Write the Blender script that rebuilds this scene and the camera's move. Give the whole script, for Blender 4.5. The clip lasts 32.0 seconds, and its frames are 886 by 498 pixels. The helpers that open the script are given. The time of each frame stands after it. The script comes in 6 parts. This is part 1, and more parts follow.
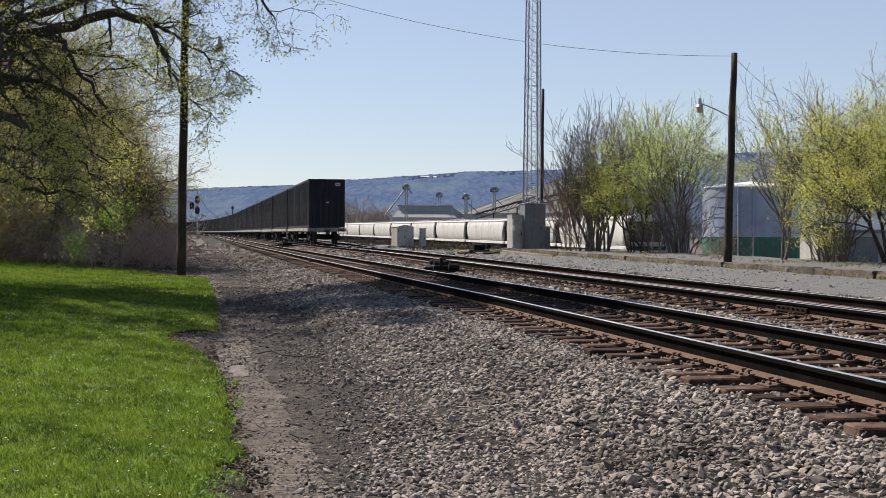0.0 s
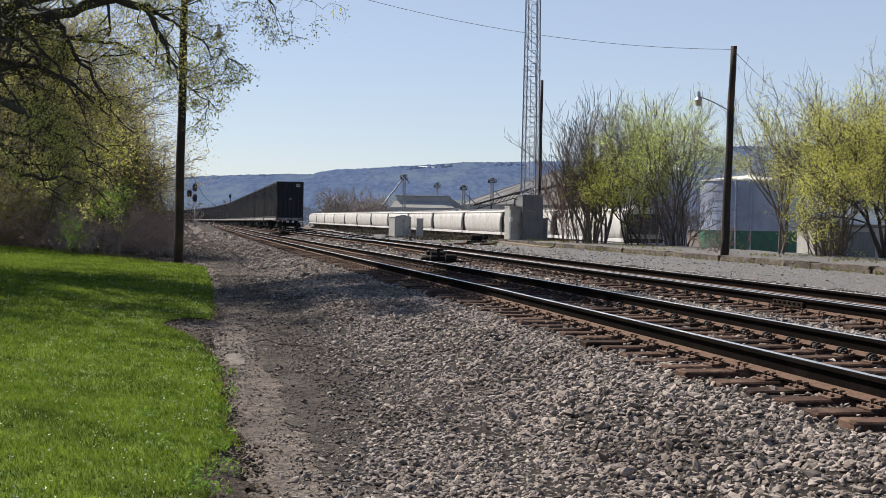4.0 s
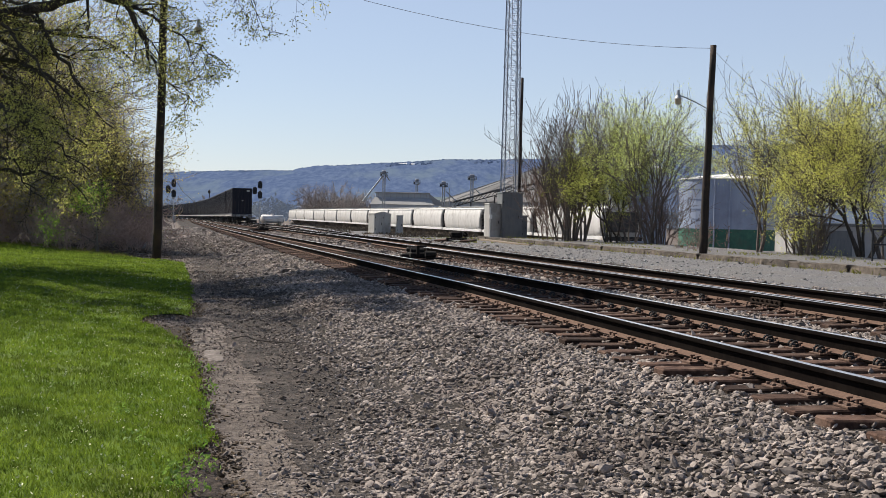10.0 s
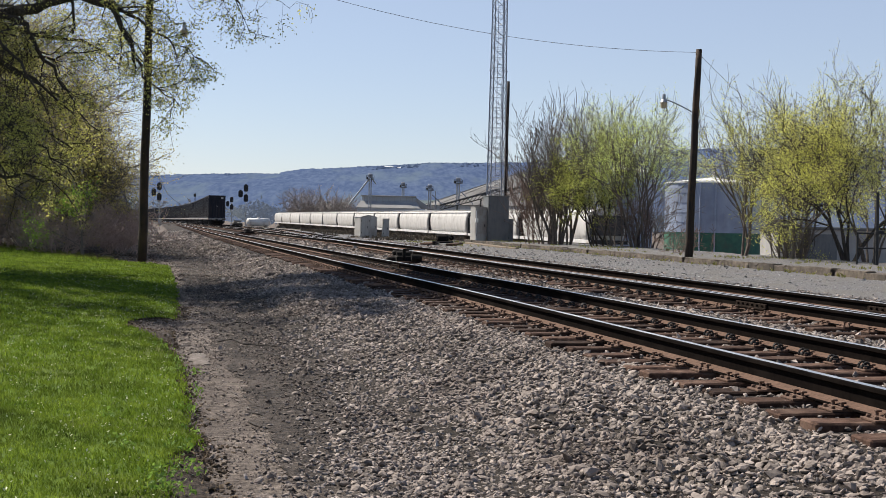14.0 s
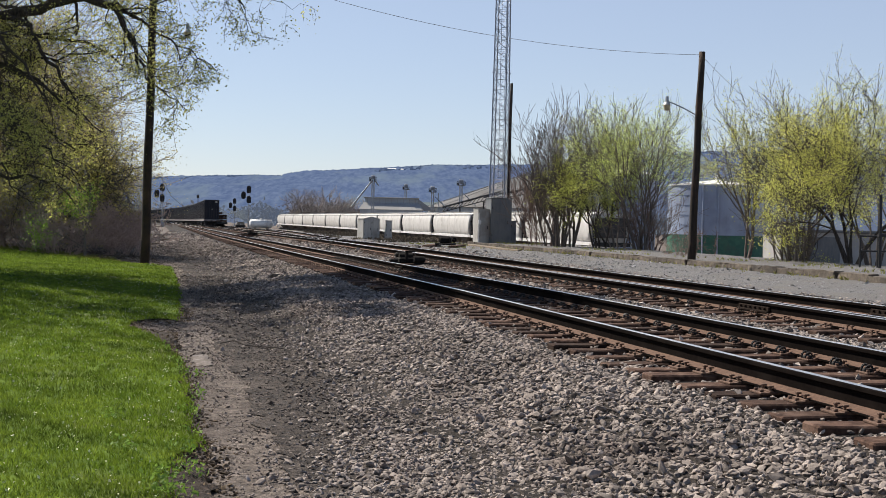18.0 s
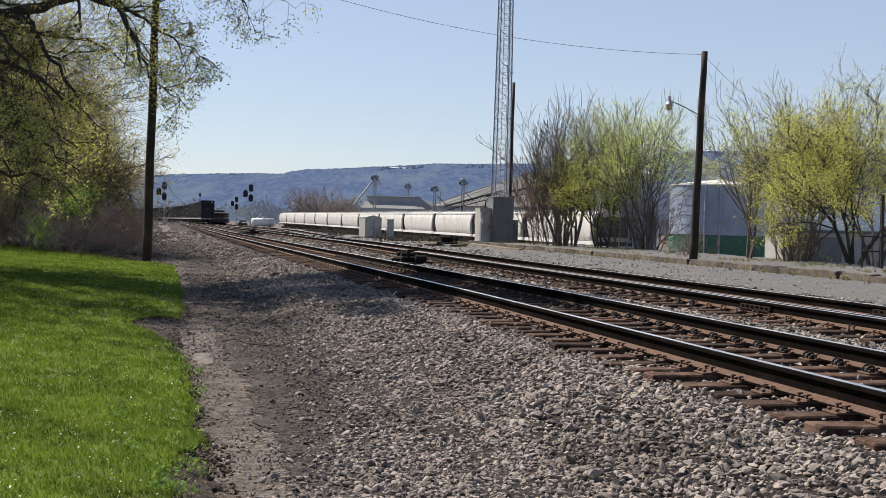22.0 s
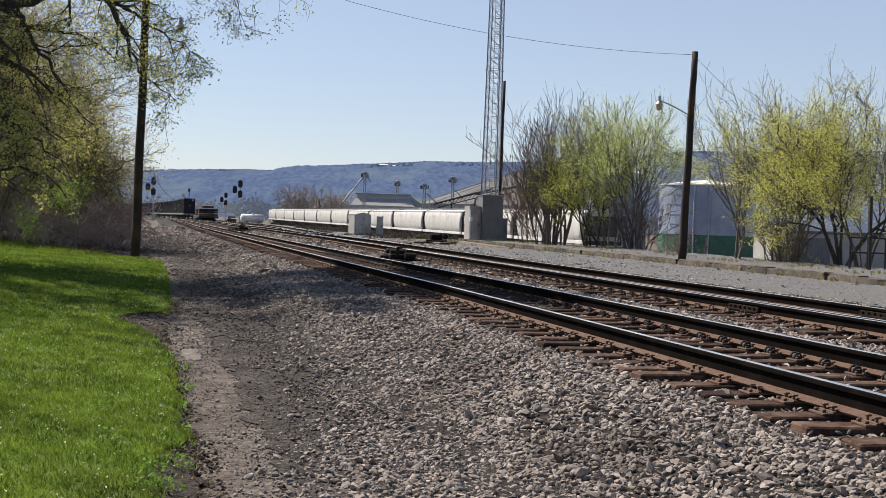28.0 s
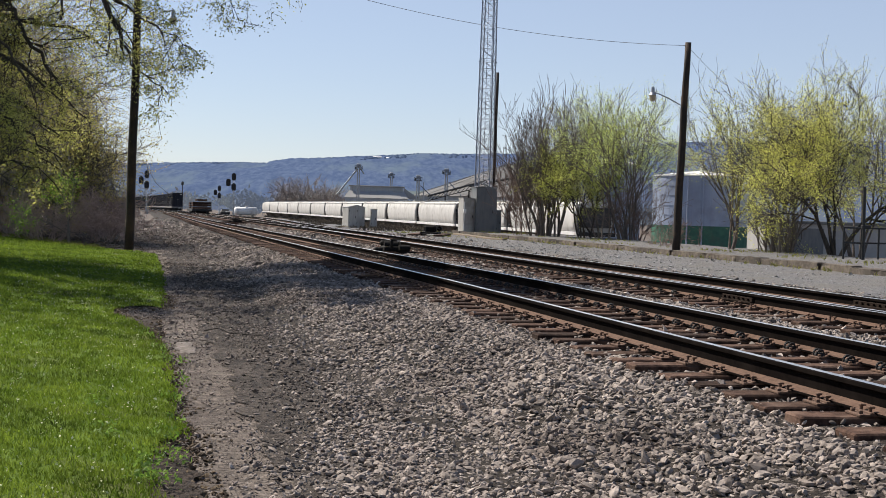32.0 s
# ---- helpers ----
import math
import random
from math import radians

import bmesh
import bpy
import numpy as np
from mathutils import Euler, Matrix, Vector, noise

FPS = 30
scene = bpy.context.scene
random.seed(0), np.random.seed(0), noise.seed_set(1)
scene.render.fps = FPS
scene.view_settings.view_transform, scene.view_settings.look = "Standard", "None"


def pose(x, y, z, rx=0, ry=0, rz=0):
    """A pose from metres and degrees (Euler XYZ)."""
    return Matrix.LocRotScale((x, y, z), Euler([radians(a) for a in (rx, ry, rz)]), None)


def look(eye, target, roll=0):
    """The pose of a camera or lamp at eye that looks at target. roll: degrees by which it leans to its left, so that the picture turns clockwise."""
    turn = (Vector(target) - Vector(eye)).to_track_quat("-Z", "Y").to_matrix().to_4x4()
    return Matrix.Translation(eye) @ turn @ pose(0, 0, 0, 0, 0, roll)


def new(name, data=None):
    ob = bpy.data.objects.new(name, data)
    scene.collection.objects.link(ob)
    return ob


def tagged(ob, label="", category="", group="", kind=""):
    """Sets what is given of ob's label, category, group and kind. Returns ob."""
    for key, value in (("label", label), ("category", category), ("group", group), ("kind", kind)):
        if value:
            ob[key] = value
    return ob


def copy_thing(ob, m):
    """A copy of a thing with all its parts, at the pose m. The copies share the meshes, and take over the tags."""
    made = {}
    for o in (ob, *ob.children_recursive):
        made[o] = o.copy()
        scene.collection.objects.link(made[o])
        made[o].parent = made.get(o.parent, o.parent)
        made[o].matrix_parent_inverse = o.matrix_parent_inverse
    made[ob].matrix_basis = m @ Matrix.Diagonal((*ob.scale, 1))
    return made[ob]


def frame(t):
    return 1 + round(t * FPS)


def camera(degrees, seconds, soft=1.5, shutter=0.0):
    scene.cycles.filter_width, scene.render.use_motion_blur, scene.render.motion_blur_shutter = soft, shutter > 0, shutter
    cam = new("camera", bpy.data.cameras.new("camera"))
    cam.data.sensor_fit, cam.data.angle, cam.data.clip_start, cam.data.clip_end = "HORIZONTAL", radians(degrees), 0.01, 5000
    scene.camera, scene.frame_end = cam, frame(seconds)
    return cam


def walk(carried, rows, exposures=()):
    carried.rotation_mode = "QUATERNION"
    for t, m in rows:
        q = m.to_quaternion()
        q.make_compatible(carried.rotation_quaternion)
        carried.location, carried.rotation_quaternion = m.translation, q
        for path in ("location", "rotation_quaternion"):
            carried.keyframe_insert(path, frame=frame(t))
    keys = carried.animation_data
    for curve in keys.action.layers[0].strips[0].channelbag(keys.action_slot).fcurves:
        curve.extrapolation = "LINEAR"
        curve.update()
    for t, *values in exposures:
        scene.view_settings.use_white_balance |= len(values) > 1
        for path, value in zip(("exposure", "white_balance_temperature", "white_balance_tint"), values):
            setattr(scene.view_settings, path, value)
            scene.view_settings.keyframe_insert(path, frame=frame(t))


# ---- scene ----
# A railway yard by a small town: main tracks, a departing train of waste containers, a hopper siding, grain works and hills.
# The hand-held camera turns a little about one standpoint beside the track.
FOV = 39.23
EYE = (0.0, 0.0, 1.0)
cam = camera(FOV, 32.0, soft=0.55)
# seconds, then the turn about x, y and z in degrees
TURNS = [
    (0, 89.089, -0.300, 0.005), (0.5, 89.077, -0.342, 0.176), (1, 89.037, -0.438, 0.247), (1.5, 88.976, -0.525, 0.331),
    (2, 88.948, -0.717, 0.294), (2.5, 88.834, -0.792, -0.016), (3, 88.684, -0.816, -0.018), (3.5, 88.692, -0.797, 0.010),
    (5.5, 88.398, -1.174, -1.101), (6, 88.368, -0.700, -1.039), (6.5, 88.294, -0.712, -0.948), (7, 88.286, -0.851, -1.072),
    (7.5, 88.368, -0.729, -1.197), (8, 88.509, -0.889, -1.274), (8.5, 88.566, -1.088, -1.221), (9, 88.569, -1.212, -1.087),
    (9.5, 88.565, -1.197, -1.025), (10, 88.530, -1.191, -1.047), (10.5, 88.524, -1.391, -1.091), (11, 88.567, -1.568, -1.298),
    (11.5, 88.584, -1.240, -1.415), (12, 88.666, -1.184, -1.449), (12.5, 88.670, -1.347, -1.468), (13, 88.658, -1.244, -1.641),
    (13.5, 88.657, -1.264, -1.673), (14, 88.699, -1.235, -1.684), (14.5, 88.736, -1.214, -1.649), (16.5, 88.807, -1.568, -1.978),
    (17, 88.787, -1.471, -1.878), (17.5, 88.825, -1.456, -1.703), (18, 88.784, -1.366, -1.557), (18.5, 88.791, -1.324, -1.550),
    (19, 88.800, -1.522, -1.476), (19.5, 88.794, -1.522, -1.436), (20, 88.805, -1.541, -1.433), (20.5, 88.795, -1.447, -1.368),
    (21, 88.731, -1.444, -1.375), (21.5, 88.740, -1.493, -1.434), (22, 88.735, -1.531, -1.470), (22.5, 88.757, -1.545, -1.441),
    (23, 88.772, -1.497, -1.511), (23.5, 88.819, -1.492, -1.552), (24, 88.842, -1.495, -1.615), (24.5, 88.871, -1.486, -1.755),
    (25, 88.846, -1.652, -1.796), (25.5, 88.825, -1.553, -1.844), (27.5, 88.693, -1.962, -1.940), (28, 88.646, -2.021, -1.956),
    (28.5, 88.638, -1.880, -1.983), (29, 88.575, -1.805, -2.024), (29.5, 88.507, -1.744, -2.117), (30, 88.452, -1.744, -2.202),
    (30.5, 88.438, -1.570, -2.230), (31, 88.403, -1.647, -2.269), (31.5, 88.320, -1.779, -2.287), (32, 88.288, -1.765, -2.238),
]
walk(cam, [(t, pose(*EYE, rx, ry, rz)) for t, rx, ry, rz in TURNS], exposures=[(0, 0.65, 6600, 12), (32, 0.65, 6600, 12)])

# ---- light ----
SUN_AZ, SUN_EL = radians(-50), radians(47)      # from straight ahead, negative to the left
world = bpy.data.worlds.new("sky")
scene.world = world
world.use_nodes = True
wn = world.node_tree.nodes
sky = wn.new("ShaderNodeTexSky")
sky.sky_type = "NISHITA"
sky.sun_disc = False
sky.sun_elevation = SUN_EL
sky.sun_rotation = SUN_AZ
sky.air_density, sky.dust_density, sky.ozone_density = 0.9, 0.2, 1.5
milk = wn.new("ShaderNodeMix")          # thin spring haze over the whole sky
milk.data_type = "RGBA"
lift = wn.new("ShaderNodeSeparateXYZ")
world.node_tree.links.new(wn.new("ShaderNodeTexCoord").outputs["Generated"], lift.inputs[0])
thin = wn.new("ShaderNodeMapRange")     # the haze lies towards the horizon and thins out overhead
thin.interpolation_type = "SMOOTHSTEP"
for k, val in ((1, 0.18), (2, 0.5), (3, 0.45), (4, 0.0)):
    thin.inputs[k].default_value = val
world.node_tree.links.new(lift.outputs[2], thin.inputs[0])
world.node_tree.links.new(thin.outputs[0], milk.inputs[0])
milk.inputs[7].default_value = (5.2, 6.0, 7.8, 1)
world.node_tree.links.new(sky.outputs[0], milk.inputs[6])
world.node_tree.links.new(milk.outputs[2], wn["Background"].inputs[0])
wn["Background"].inputs[1].default_value = 0.07
sun_dir = Vector((math.sin(SUN_AZ) * math.cos(SUN_EL), math.cos(SUN_AZ) * math.cos(SUN_EL), math.sin(SUN_EL)))
sun_data = bpy.data.lights.new("sun", "SUN")
sun_data.energy, sun_data.angle, sun_data.color = 5.0, radians(0.5), (1.0, 0.94, 0.83)
sun = new("sun", sun_data)
sun.matrix_world = look(sun_dir * 60, (0, 0, 0))

# ---- materials ----
def mix_rgb(nt, fac, a, b):
    m = nt.nodes.new("ShaderNodeMix")
    m.data_type = "RGBA"
    for sock, val in ((m.inputs[0], fac), (m.inputs[6], a), (m.inputs[7], b)):
        if hasattr(val, "links"):
            nt.links.new(val, sock)
        elif sock.type == "VALUE":
            sock.default_value = val
        else:
            sock.default_value = (*val[:3], 1)
    return m.outputs[2]


def ramp(nt, fac, lo, hi):
    r = nt.nodes.new("ShaderNodeMapRange")
    r.inputs[1].default_value, r.inputs[2].default_value = lo, hi
    nt.links.new(fac, r.inputs[0])
    return r.outputs[0]


def noise_of(nt, scale, detail=3.0, rough=0.55, stretch=None, vec=None):
    n = nt.nodes.new("ShaderNodeTexNoise")
    n.inputs["Scale"].default_value, n.inputs["Detail"].default_value, n.inputs["Roughness"].default_value = scale, detail, rough
    if vec is None:
        vec = nt.nodes.new("ShaderNodeNewGeometry").outputs["Position"]
    if stretch:
        mp = nt.nodes.new("ShaderNodeMapping")
        mp.inputs["Scale"].default_value = stretch
        nt.links.new(vec, mp.inputs[0])
        vec = mp.outputs[0]
    nt.links.new(vec, n.inputs["Vector"])
    return n.outputs[0]


def mat(name, a, b, scale=3.0, rough=0.8, metal=0.0, c=None, c_scale=0.4, c_range=(0.5, 0.7), bump=0.0, bump_scale=None,
        stretch=None, local=False, pick="", pick_range=0.35, spec=0.5, through_light=0.0, c_stretch=None):
    """Two tones mixed by a grain, a third by large stains, bump, and a random shade for each piece (pick: object or island)."""
    m = bpy.data.materials.new(name)
    m.use_nodes = True
    nt = m.node_tree
    p = nt.nodes["Principled BSDF"]
    vec = nt.nodes.new("ShaderNodeTexCoord").outputs["Object"] if local else None
    g = noise_of(nt, scale, 4, 0.6, stretch, vec)
    col = mix_rgb(nt, ramp(nt, g, 0.35, 0.65), a, b)
    if c:
        col = mix_rgb(nt, ramp(nt, noise_of(nt, c_scale, 4, 0.6, c_stretch, vec), *c_range), col, c)
    if pick:
        if pick == "object":
            r = nt.nodes.new("ShaderNodeObjectInfo").outputs["Random"]
        else:
            r = nt.nodes.new("ShaderNodeNewGeometry").outputs["Random Per Island"]
        k = nt.nodes.new("ShaderNodeMapRange")
        k.inputs[3].default_value, k.inputs[4].default_value = 1 - pick_range, 1 + pick_range
        nt.links.new(r, k.inputs[0])
        hsv = nt.nodes.new("ShaderNodeHueSaturation")
        nt.links.new(k.outputs[0], hsv.inputs["Value"])
        nt.links.new(col, hsv.inputs["Color"])
        col = hsv.outputs[0]
    nt.links.new(col, p.inputs["Base Color"])
    p.inputs["Metallic"].default_value = metal
    p.inputs["Specular IOR Level"].default_value = spec
    rr = nt.nodes.new("ShaderNodeMapRange")
    rr.inputs[3].default_value, rr.inputs[4].default_value = max(0.05, rough - 0.12), min(1, rough + 0.12)
    nt.links.new(g, rr.inputs[0])
    nt.links.new(rr.outputs[0], p.inputs["Roughness"])
    if bump:
        bn = nt.nodes.new("ShaderNodeBump")
        bn.inputs["Strength"].default_value, bn.inputs["Distance"].default_value = 1.0, bump
        nt.links.new(noise_of(nt, bump_scale or scale * 2, 5, 0.6, stretch, vec), bn.inputs["Height"])
        nt.links.new(bn.outputs[0], p.inputs["Normal"])
    if through_light:
        tr = nt.nodes.new("ShaderNodeBsdfTranslucent")
        nt.links.new(col, tr.inputs[0])
        ad = nt.nodes.new("ShaderNodeMixShader")
        ad.inputs[0].default_value = through_light
        nt.links.new(p.outputs[0], ad.inputs[1])
        nt.links.new(tr.outputs[0], ad.inputs[2])
        nt.links.new(ad.outputs[0], nt.nodes["Material Output"].inputs[0])
    return m


M_DIRT = mat("dirt", (0.062, 0.05, 0.042), (0.22, 0.183, 0.157), 11.0, 0.95, c=(0.075, 0.06, 0.051), c_scale=0.9, c_range=(0.44, 0.64), bump=0.05, bump_scale=20, spec=0.2)
# Dirt of the bed, coloured darker still for the shade between stones.
M_SHADED_BED = mat("ballast_bed", (0.010, 0.008, 0.0065), (0.045, 0.036, 0.030), 22.0, 0.95, c=(0.04, 0.032, 0.027), c_scale=0.5, bump=0.04, bump_scale=26, spec=0.2)
M_STONE = mat("crushed_stone", (0.158, 0.131, 0.114), (0.335, 0.285, 0.25), 12.0, 0.92, c=(0.125, 0.10, 0.086), c_scale=0.7, bump=0.004, bump_scale=60, pick="island", pick_range=0.42, spec=0.25)
M_STONE_ONE = mat("crushed_stone_single", (0.158, 0.131, 0.114), (0.335, 0.285, 0.25), 12.0, 0.92, bump=0.004, bump_scale=60, pick="object", pick_range=0.42, spec=0.25)
M_LOT = mat("grey_gravel", (0.06, 0.059, 0.061), (0.235, 0.231, 0.232), 24.0, 0.95, c=(0.15, 0.14, 0.126), c_scale=0.9, c_range=(0.45, 0.68), bump=0.035, bump_scale=36, spec=0.2)
M_LOTSTONE = mat("grey_gravel_stones", (0.085, 0.084, 0.087), (0.31, 0.305, 0.308), 9.0, 0.9, pick="island", pick_range=0.45, spec=0.3)
M_PEBBLE = mat("pebbles", (0.08, 0.064, 0.054), (0.27, 0.225, 0.195), 9.0, 0.9, pick="island", pick_range=0.45, spec=0.3)
M_DRYWEED = mat("dry_weeds", (0.075, 0.058, 0.045), (0.17, 0.14, 0.10), 2.0, 0.85, pick="island", pick_range=0.4, spec=0.2)
M_CINDER = mat("dark_cinders", (0.016, 0.013, 0.0115), (0.076, 0.062, 0.053), 14.0, 0.95, c=(0.11, 0.091, 0.078), c_scale=1.6, c_range=(0.54, 0.74), bump=0.05, bump_scale=24, spec=0.2)
M_BRUSH = mat("dry_brush_twigs", (0.31, 0.225, 0.19), (0.44, 0.325, 0.28), 3, 0.95)
M_WEED = mat("weeds", (0.15, 0.165, 0.035), (0.25, 0.24, 0.07), 2.0, 0.8, pick="island", pick_range=0.35, spec=0.2, through_light=0.3)
M_LITTER = mat("leaf_litter", (0.035, 0.025, 0.018), (0.15, 0.11, 0.07), 4.0, 0.9, pick="island", pick_range=0.5, spec=0.2)
M_SOIL = mat("lawn_soil", (0.06, 0.10, 0.012), (0.10, 0.155, 0.018), 6.0, 0.95, c=(0.09, 0.10, 0.03), c_scale=0.6, bump=0.03, bump_scale=20, spec=0.1)
M_GRASS = mat("grass", (0.108, 0.172, 0.017), (0.20, 0.27, 0.036), 3.0, 0.7, c=(0.065, 0.098, 0.017), c_scale=1.3, c_range=(0.48, 0.68), pick="island", pick_range=0.35, spec=0.15, through_light=0.5)
M_RAIL_TOP = mat("worn_steel", (0.72, 0.70, 0.67), (0.80, 0.78, 0.75), 1.5, 0.36, 0.95)
# Rail rust taken down to near black: the backlit shade is in this colour.
M_RAIL = mat("shade_black_rusty_rail", (0.004, 0.003, 0.0027), (0.009, 0.0065, 0.0055), 25.0, 0.95, 0.0, c=(0.013, 0.01, 0.0085), c_scale=2, spec=0.03)
M_FOOT = mat("dusty_rail_foot", (0.085, 0.05, 0.036), (0.13, 0.08, 0.058), 25.0, 0.92, spec=0.2)
M_TIE = mat("weathered_tie", (0.034, 0.019, 0.0135), (0.084, 0.050, 0.037), 18.0, 0.94, c=(0.118, 0.077, 0.058), c_scale=5, bump=0.008, bump_scale=30, pick="object", pick_range=0.5, spec=0.15)
M_TIE_FAR = mat("weathered_tie_row", (0.034, 0.019, 0.0135), (0.084, 0.050, 0.037), 18.0, 0.94, c=(0.118, 0.077, 0.058), c_scale=5, pick="island", pick_range=0.5, spec=0.15)
M_PLATE = mat("rusty_plate", (0.08, 0.046, 0.032), (0.15, 0.088, 0.06), 40.0, 0.9, 0.1)
M_DARKMETAL = mat("dark_metal", (0.02, 0.02, 0.021), (0.04, 0.038, 0.036), 12, 0.6, 0.4)
M_POLE = mat("creosoted_pole", (0.012, 0.009, 0.007), (0.03, 0.02, 0.015), 6.0, 0.9, c=(0.06, 0.035, 0.022), c_scale=1.2, stretch=(6, 6, 0.5), bump=0.006, bump_scale=16)
M_GALV = mat("galvanised_steel", (0.32, 0.33, 0.34), (0.44, 0.45, 0.46), 8, 0.5, 0.6)
M_TOWER = mat("dull_tower_steel", (0.20, 0.22, 0.26), (0.30, 0.32, 0.36), 6, 0.55, 0.5)
M_CONT = mat("dark_container_steel", (0.008, 0.010, 0.018), (0.018, 0.019, 0.028), 1.2, 0.6, 0.0, c=(0.045, 0.037, 0.036), c_scale=1.1, c_range=(0.5, 0.72), c_stretch=(3, 2.2, 0.25), stretch=(3, 3, 0.6), pick="object", pick_range=0.3, local=True, spec=0.25)
M_CARSTEEL = mat("pale_car_sill", (0.26, 0.24, 0.22), (0.36, 0.34, 0.315), 3, 0.7, c=(0.12, 0.08, 0.055), c_scale=1.5, local=True)
M_WHITEBODY = mat("white_hopper_paint", (0.46, 0.445, 0.42), (0.56, 0.545, 0.515), 1.2, 0.6, c=(0.30, 0.275, 0.245), c_scale=1.6, c_range=(0.52, 0.78), c_stretch=(1, 1, 0.8), stretch=(1, 1, 0.5), local=True, pick="object", pick_range=0.08)
M_WHITESILL = mat("white_sill_paint", (0.60, 0.59, 0.57), (0.70, 0.69, 0.67), 2.0, 0.55, c=(0.36, 0.32, 0.28), c_scale=1.0, c_range=(0.55, 0.75), local=True)
# Grime on the outlets; on the end sheets the dark tone stands for shade.
M_HOPPEREND = mat("grimy_shaded_hopper_steel", (0.045, 0.042, 0.04), (0.11, 0.10, 0.09), 2.0, 0.8, c=(0.03, 0.026, 0.024), c_scale=0.9, local=True)
M_CABINET = mat("grey_cabinet_paint", (0.34, 0.33, 0.31), (0.42, 0.41, 0.385), 2, 0.6, c=(0.27, 0.25, 0.22), c_scale=1.2, stretch=(3, 3, 0.5))
M_CABDARK = mat("blue_grey_cabinet_paint", (0.11, 0.117, 0.12), (0.15, 0.157, 0.16), 2, 0.55, c=(0.16, 0.16, 0.155), c_scale=1.2, stretch=(3, 3, 0.5))
M_CONC = mat("old_concrete", (0.25, 0.225, 0.19), (0.38, 0.35, 0.30), 5, 0.92, c=(0.14, 0.12, 0.09), c_scale=1.5, bump=0.012, bump_scale=14)
M_BARK = mat("grey_bark", (0.13, 0.107, 0.092), (0.23, 0.195, 0.168), 12, 0.95, stretch=(3, 3, 0.6), bump=0.01)
M_BARKDARK = mat("dark_bark", (0.03, 0.024, 0.02), (0.075, 0.06, 0.05), 10, 0.95, stretch=(3, 3, 0.6), bump=0.015)
M_BARKMID = mat("grey_brown_bark", (0.085, 0.069, 0.06), (0.18, 0.15, 0.132), 12, 0.95, stretch=(3, 3, 0.6), bump=0.01)
M_TWIG = mat("reddish_twig", (0.15, 0.105, 0.09), (0.25, 0.185, 0.155), 3, 0.95)
M_BARESOIL = mat("dark_bare_soil", (0.018, 0.013, 0.0105), (0.075, 0.057, 0.045), 22.0, 0.95, bump=0.05, bump_scale=30, spec=0.2)
M_MUD = mat("pale_dried_mud", (0.085, 0.07, 0.06), (0.235, 0.205, 0.185), 16.0, 0.85, c=(0.11, 0.09, 0.078), c_scale=9, c_range=(0.38, 0.56), spec=0.3)
M_WOODTWIG = mat("grey_woodland_twig", (0.24, 0.205, 0.185), (0.38, 0.33, 0.30), 3, 0.95)
M_TRACKSTONE = mat("greasy_crushed_stone", (0.14, 0.115, 0.10), (0.40, 0.345, 0.305), 9.0, 0.9, c=(0.09, 0.07, 0.059), c_scale=0.8, pick="island", pick_range=0.5, spec=0.3)
M_CHIP = mat("dark_cinder_chips", (0.022, 0.017, 0.014), (0.135, 0.109, 0.091), 9.0, 0.9, pick="island", pick_range=0.5, spec=0.3)
M_LENS = mat("cloudy_tan_lens", (0.34, 0.27, 0.17), (0.46, 0.38, 0.25), 9, 0.4)
M_IRON = mat("black_iron", (0.006, 0.006, 0.006), (0.016, 0.014, 0.013), 14, 0.85, spec=0.2)
M_TIMBER = mat("pale_weathered_timber", (0.13, 0.10, 0.072), (0.22, 0.175, 0.125), 14, 0.9, stretch=(4, 1, 4), bump=0.006)
M_JOINT = mat("rusty_joint_bar", (0.012, 0.0085, 0.0065), (0.03, 0.02, 0.015), 30, 0.95, spec=0.08)
M_DOME = mat("dull_dome_roof", (0.09, 0.088, 0.087), (0.125, 0.122, 0.12), 0.6, 0.85, c=(0.075, 0.07, 0.066), c_scale=0.15)
M_FLOWER = mat("small_pale_flowers", (0.55, 0.58, 0.30), (0.75, 0.75, 0.55), 4, 0.8)
M_BROADLEAF = mat("broad_weed_leaf", (0.12, 0.22, 0.03), (0.24, 0.36, 0.07), 5, 0.55, pick="island", pick_range=0.3, through_light=0.4)
M_WHITE = mat("white_paint", (0.72, 0.71, 0.68), (0.8, 0.79, 0.76), 2, 0.5, c=(0.55, 0.53, 0.5), c_scale=0.8)
M_TANKBLUE = mat("blue_grey_tank_paint", (0.27, 0.315, 0.41), (0.34, 0.385, 0.48), 0.8, 0.55, c=(0.22, 0.25, 0.32), c_scale=0.4, stretch=(1, 1, 0.2))
M_GREEN = mat("green_dike_paint", (0.03, 0.11, 0.075), (0.05, 0.16, 0.10), 2, 0.7, c=(0.06, 0.10, 0.07), c_scale=0.7)
M_ROOFGREY = mat("grey_sheet_roof", (0.30, 0.295, 0.285), (0.38, 0.37, 0.36), 0.6, 0.6, c=(0.24, 0.23, 0.21), c_scale=0.15)
M_SIDING = mat("pale_sheet_wall", (0.36, 0.38, 0.40), (0.46, 0.48, 0.50), 0.8, 0.65, c=(0.3, 0.3, 0.3), c_scale=0.2)


def leaf_mat(name, a, b, spread=0.35):
    return mat(name, a, b, 0.8, 0.6, pick="island", pick_range=spread, spec=0.2, through_light=0.58)


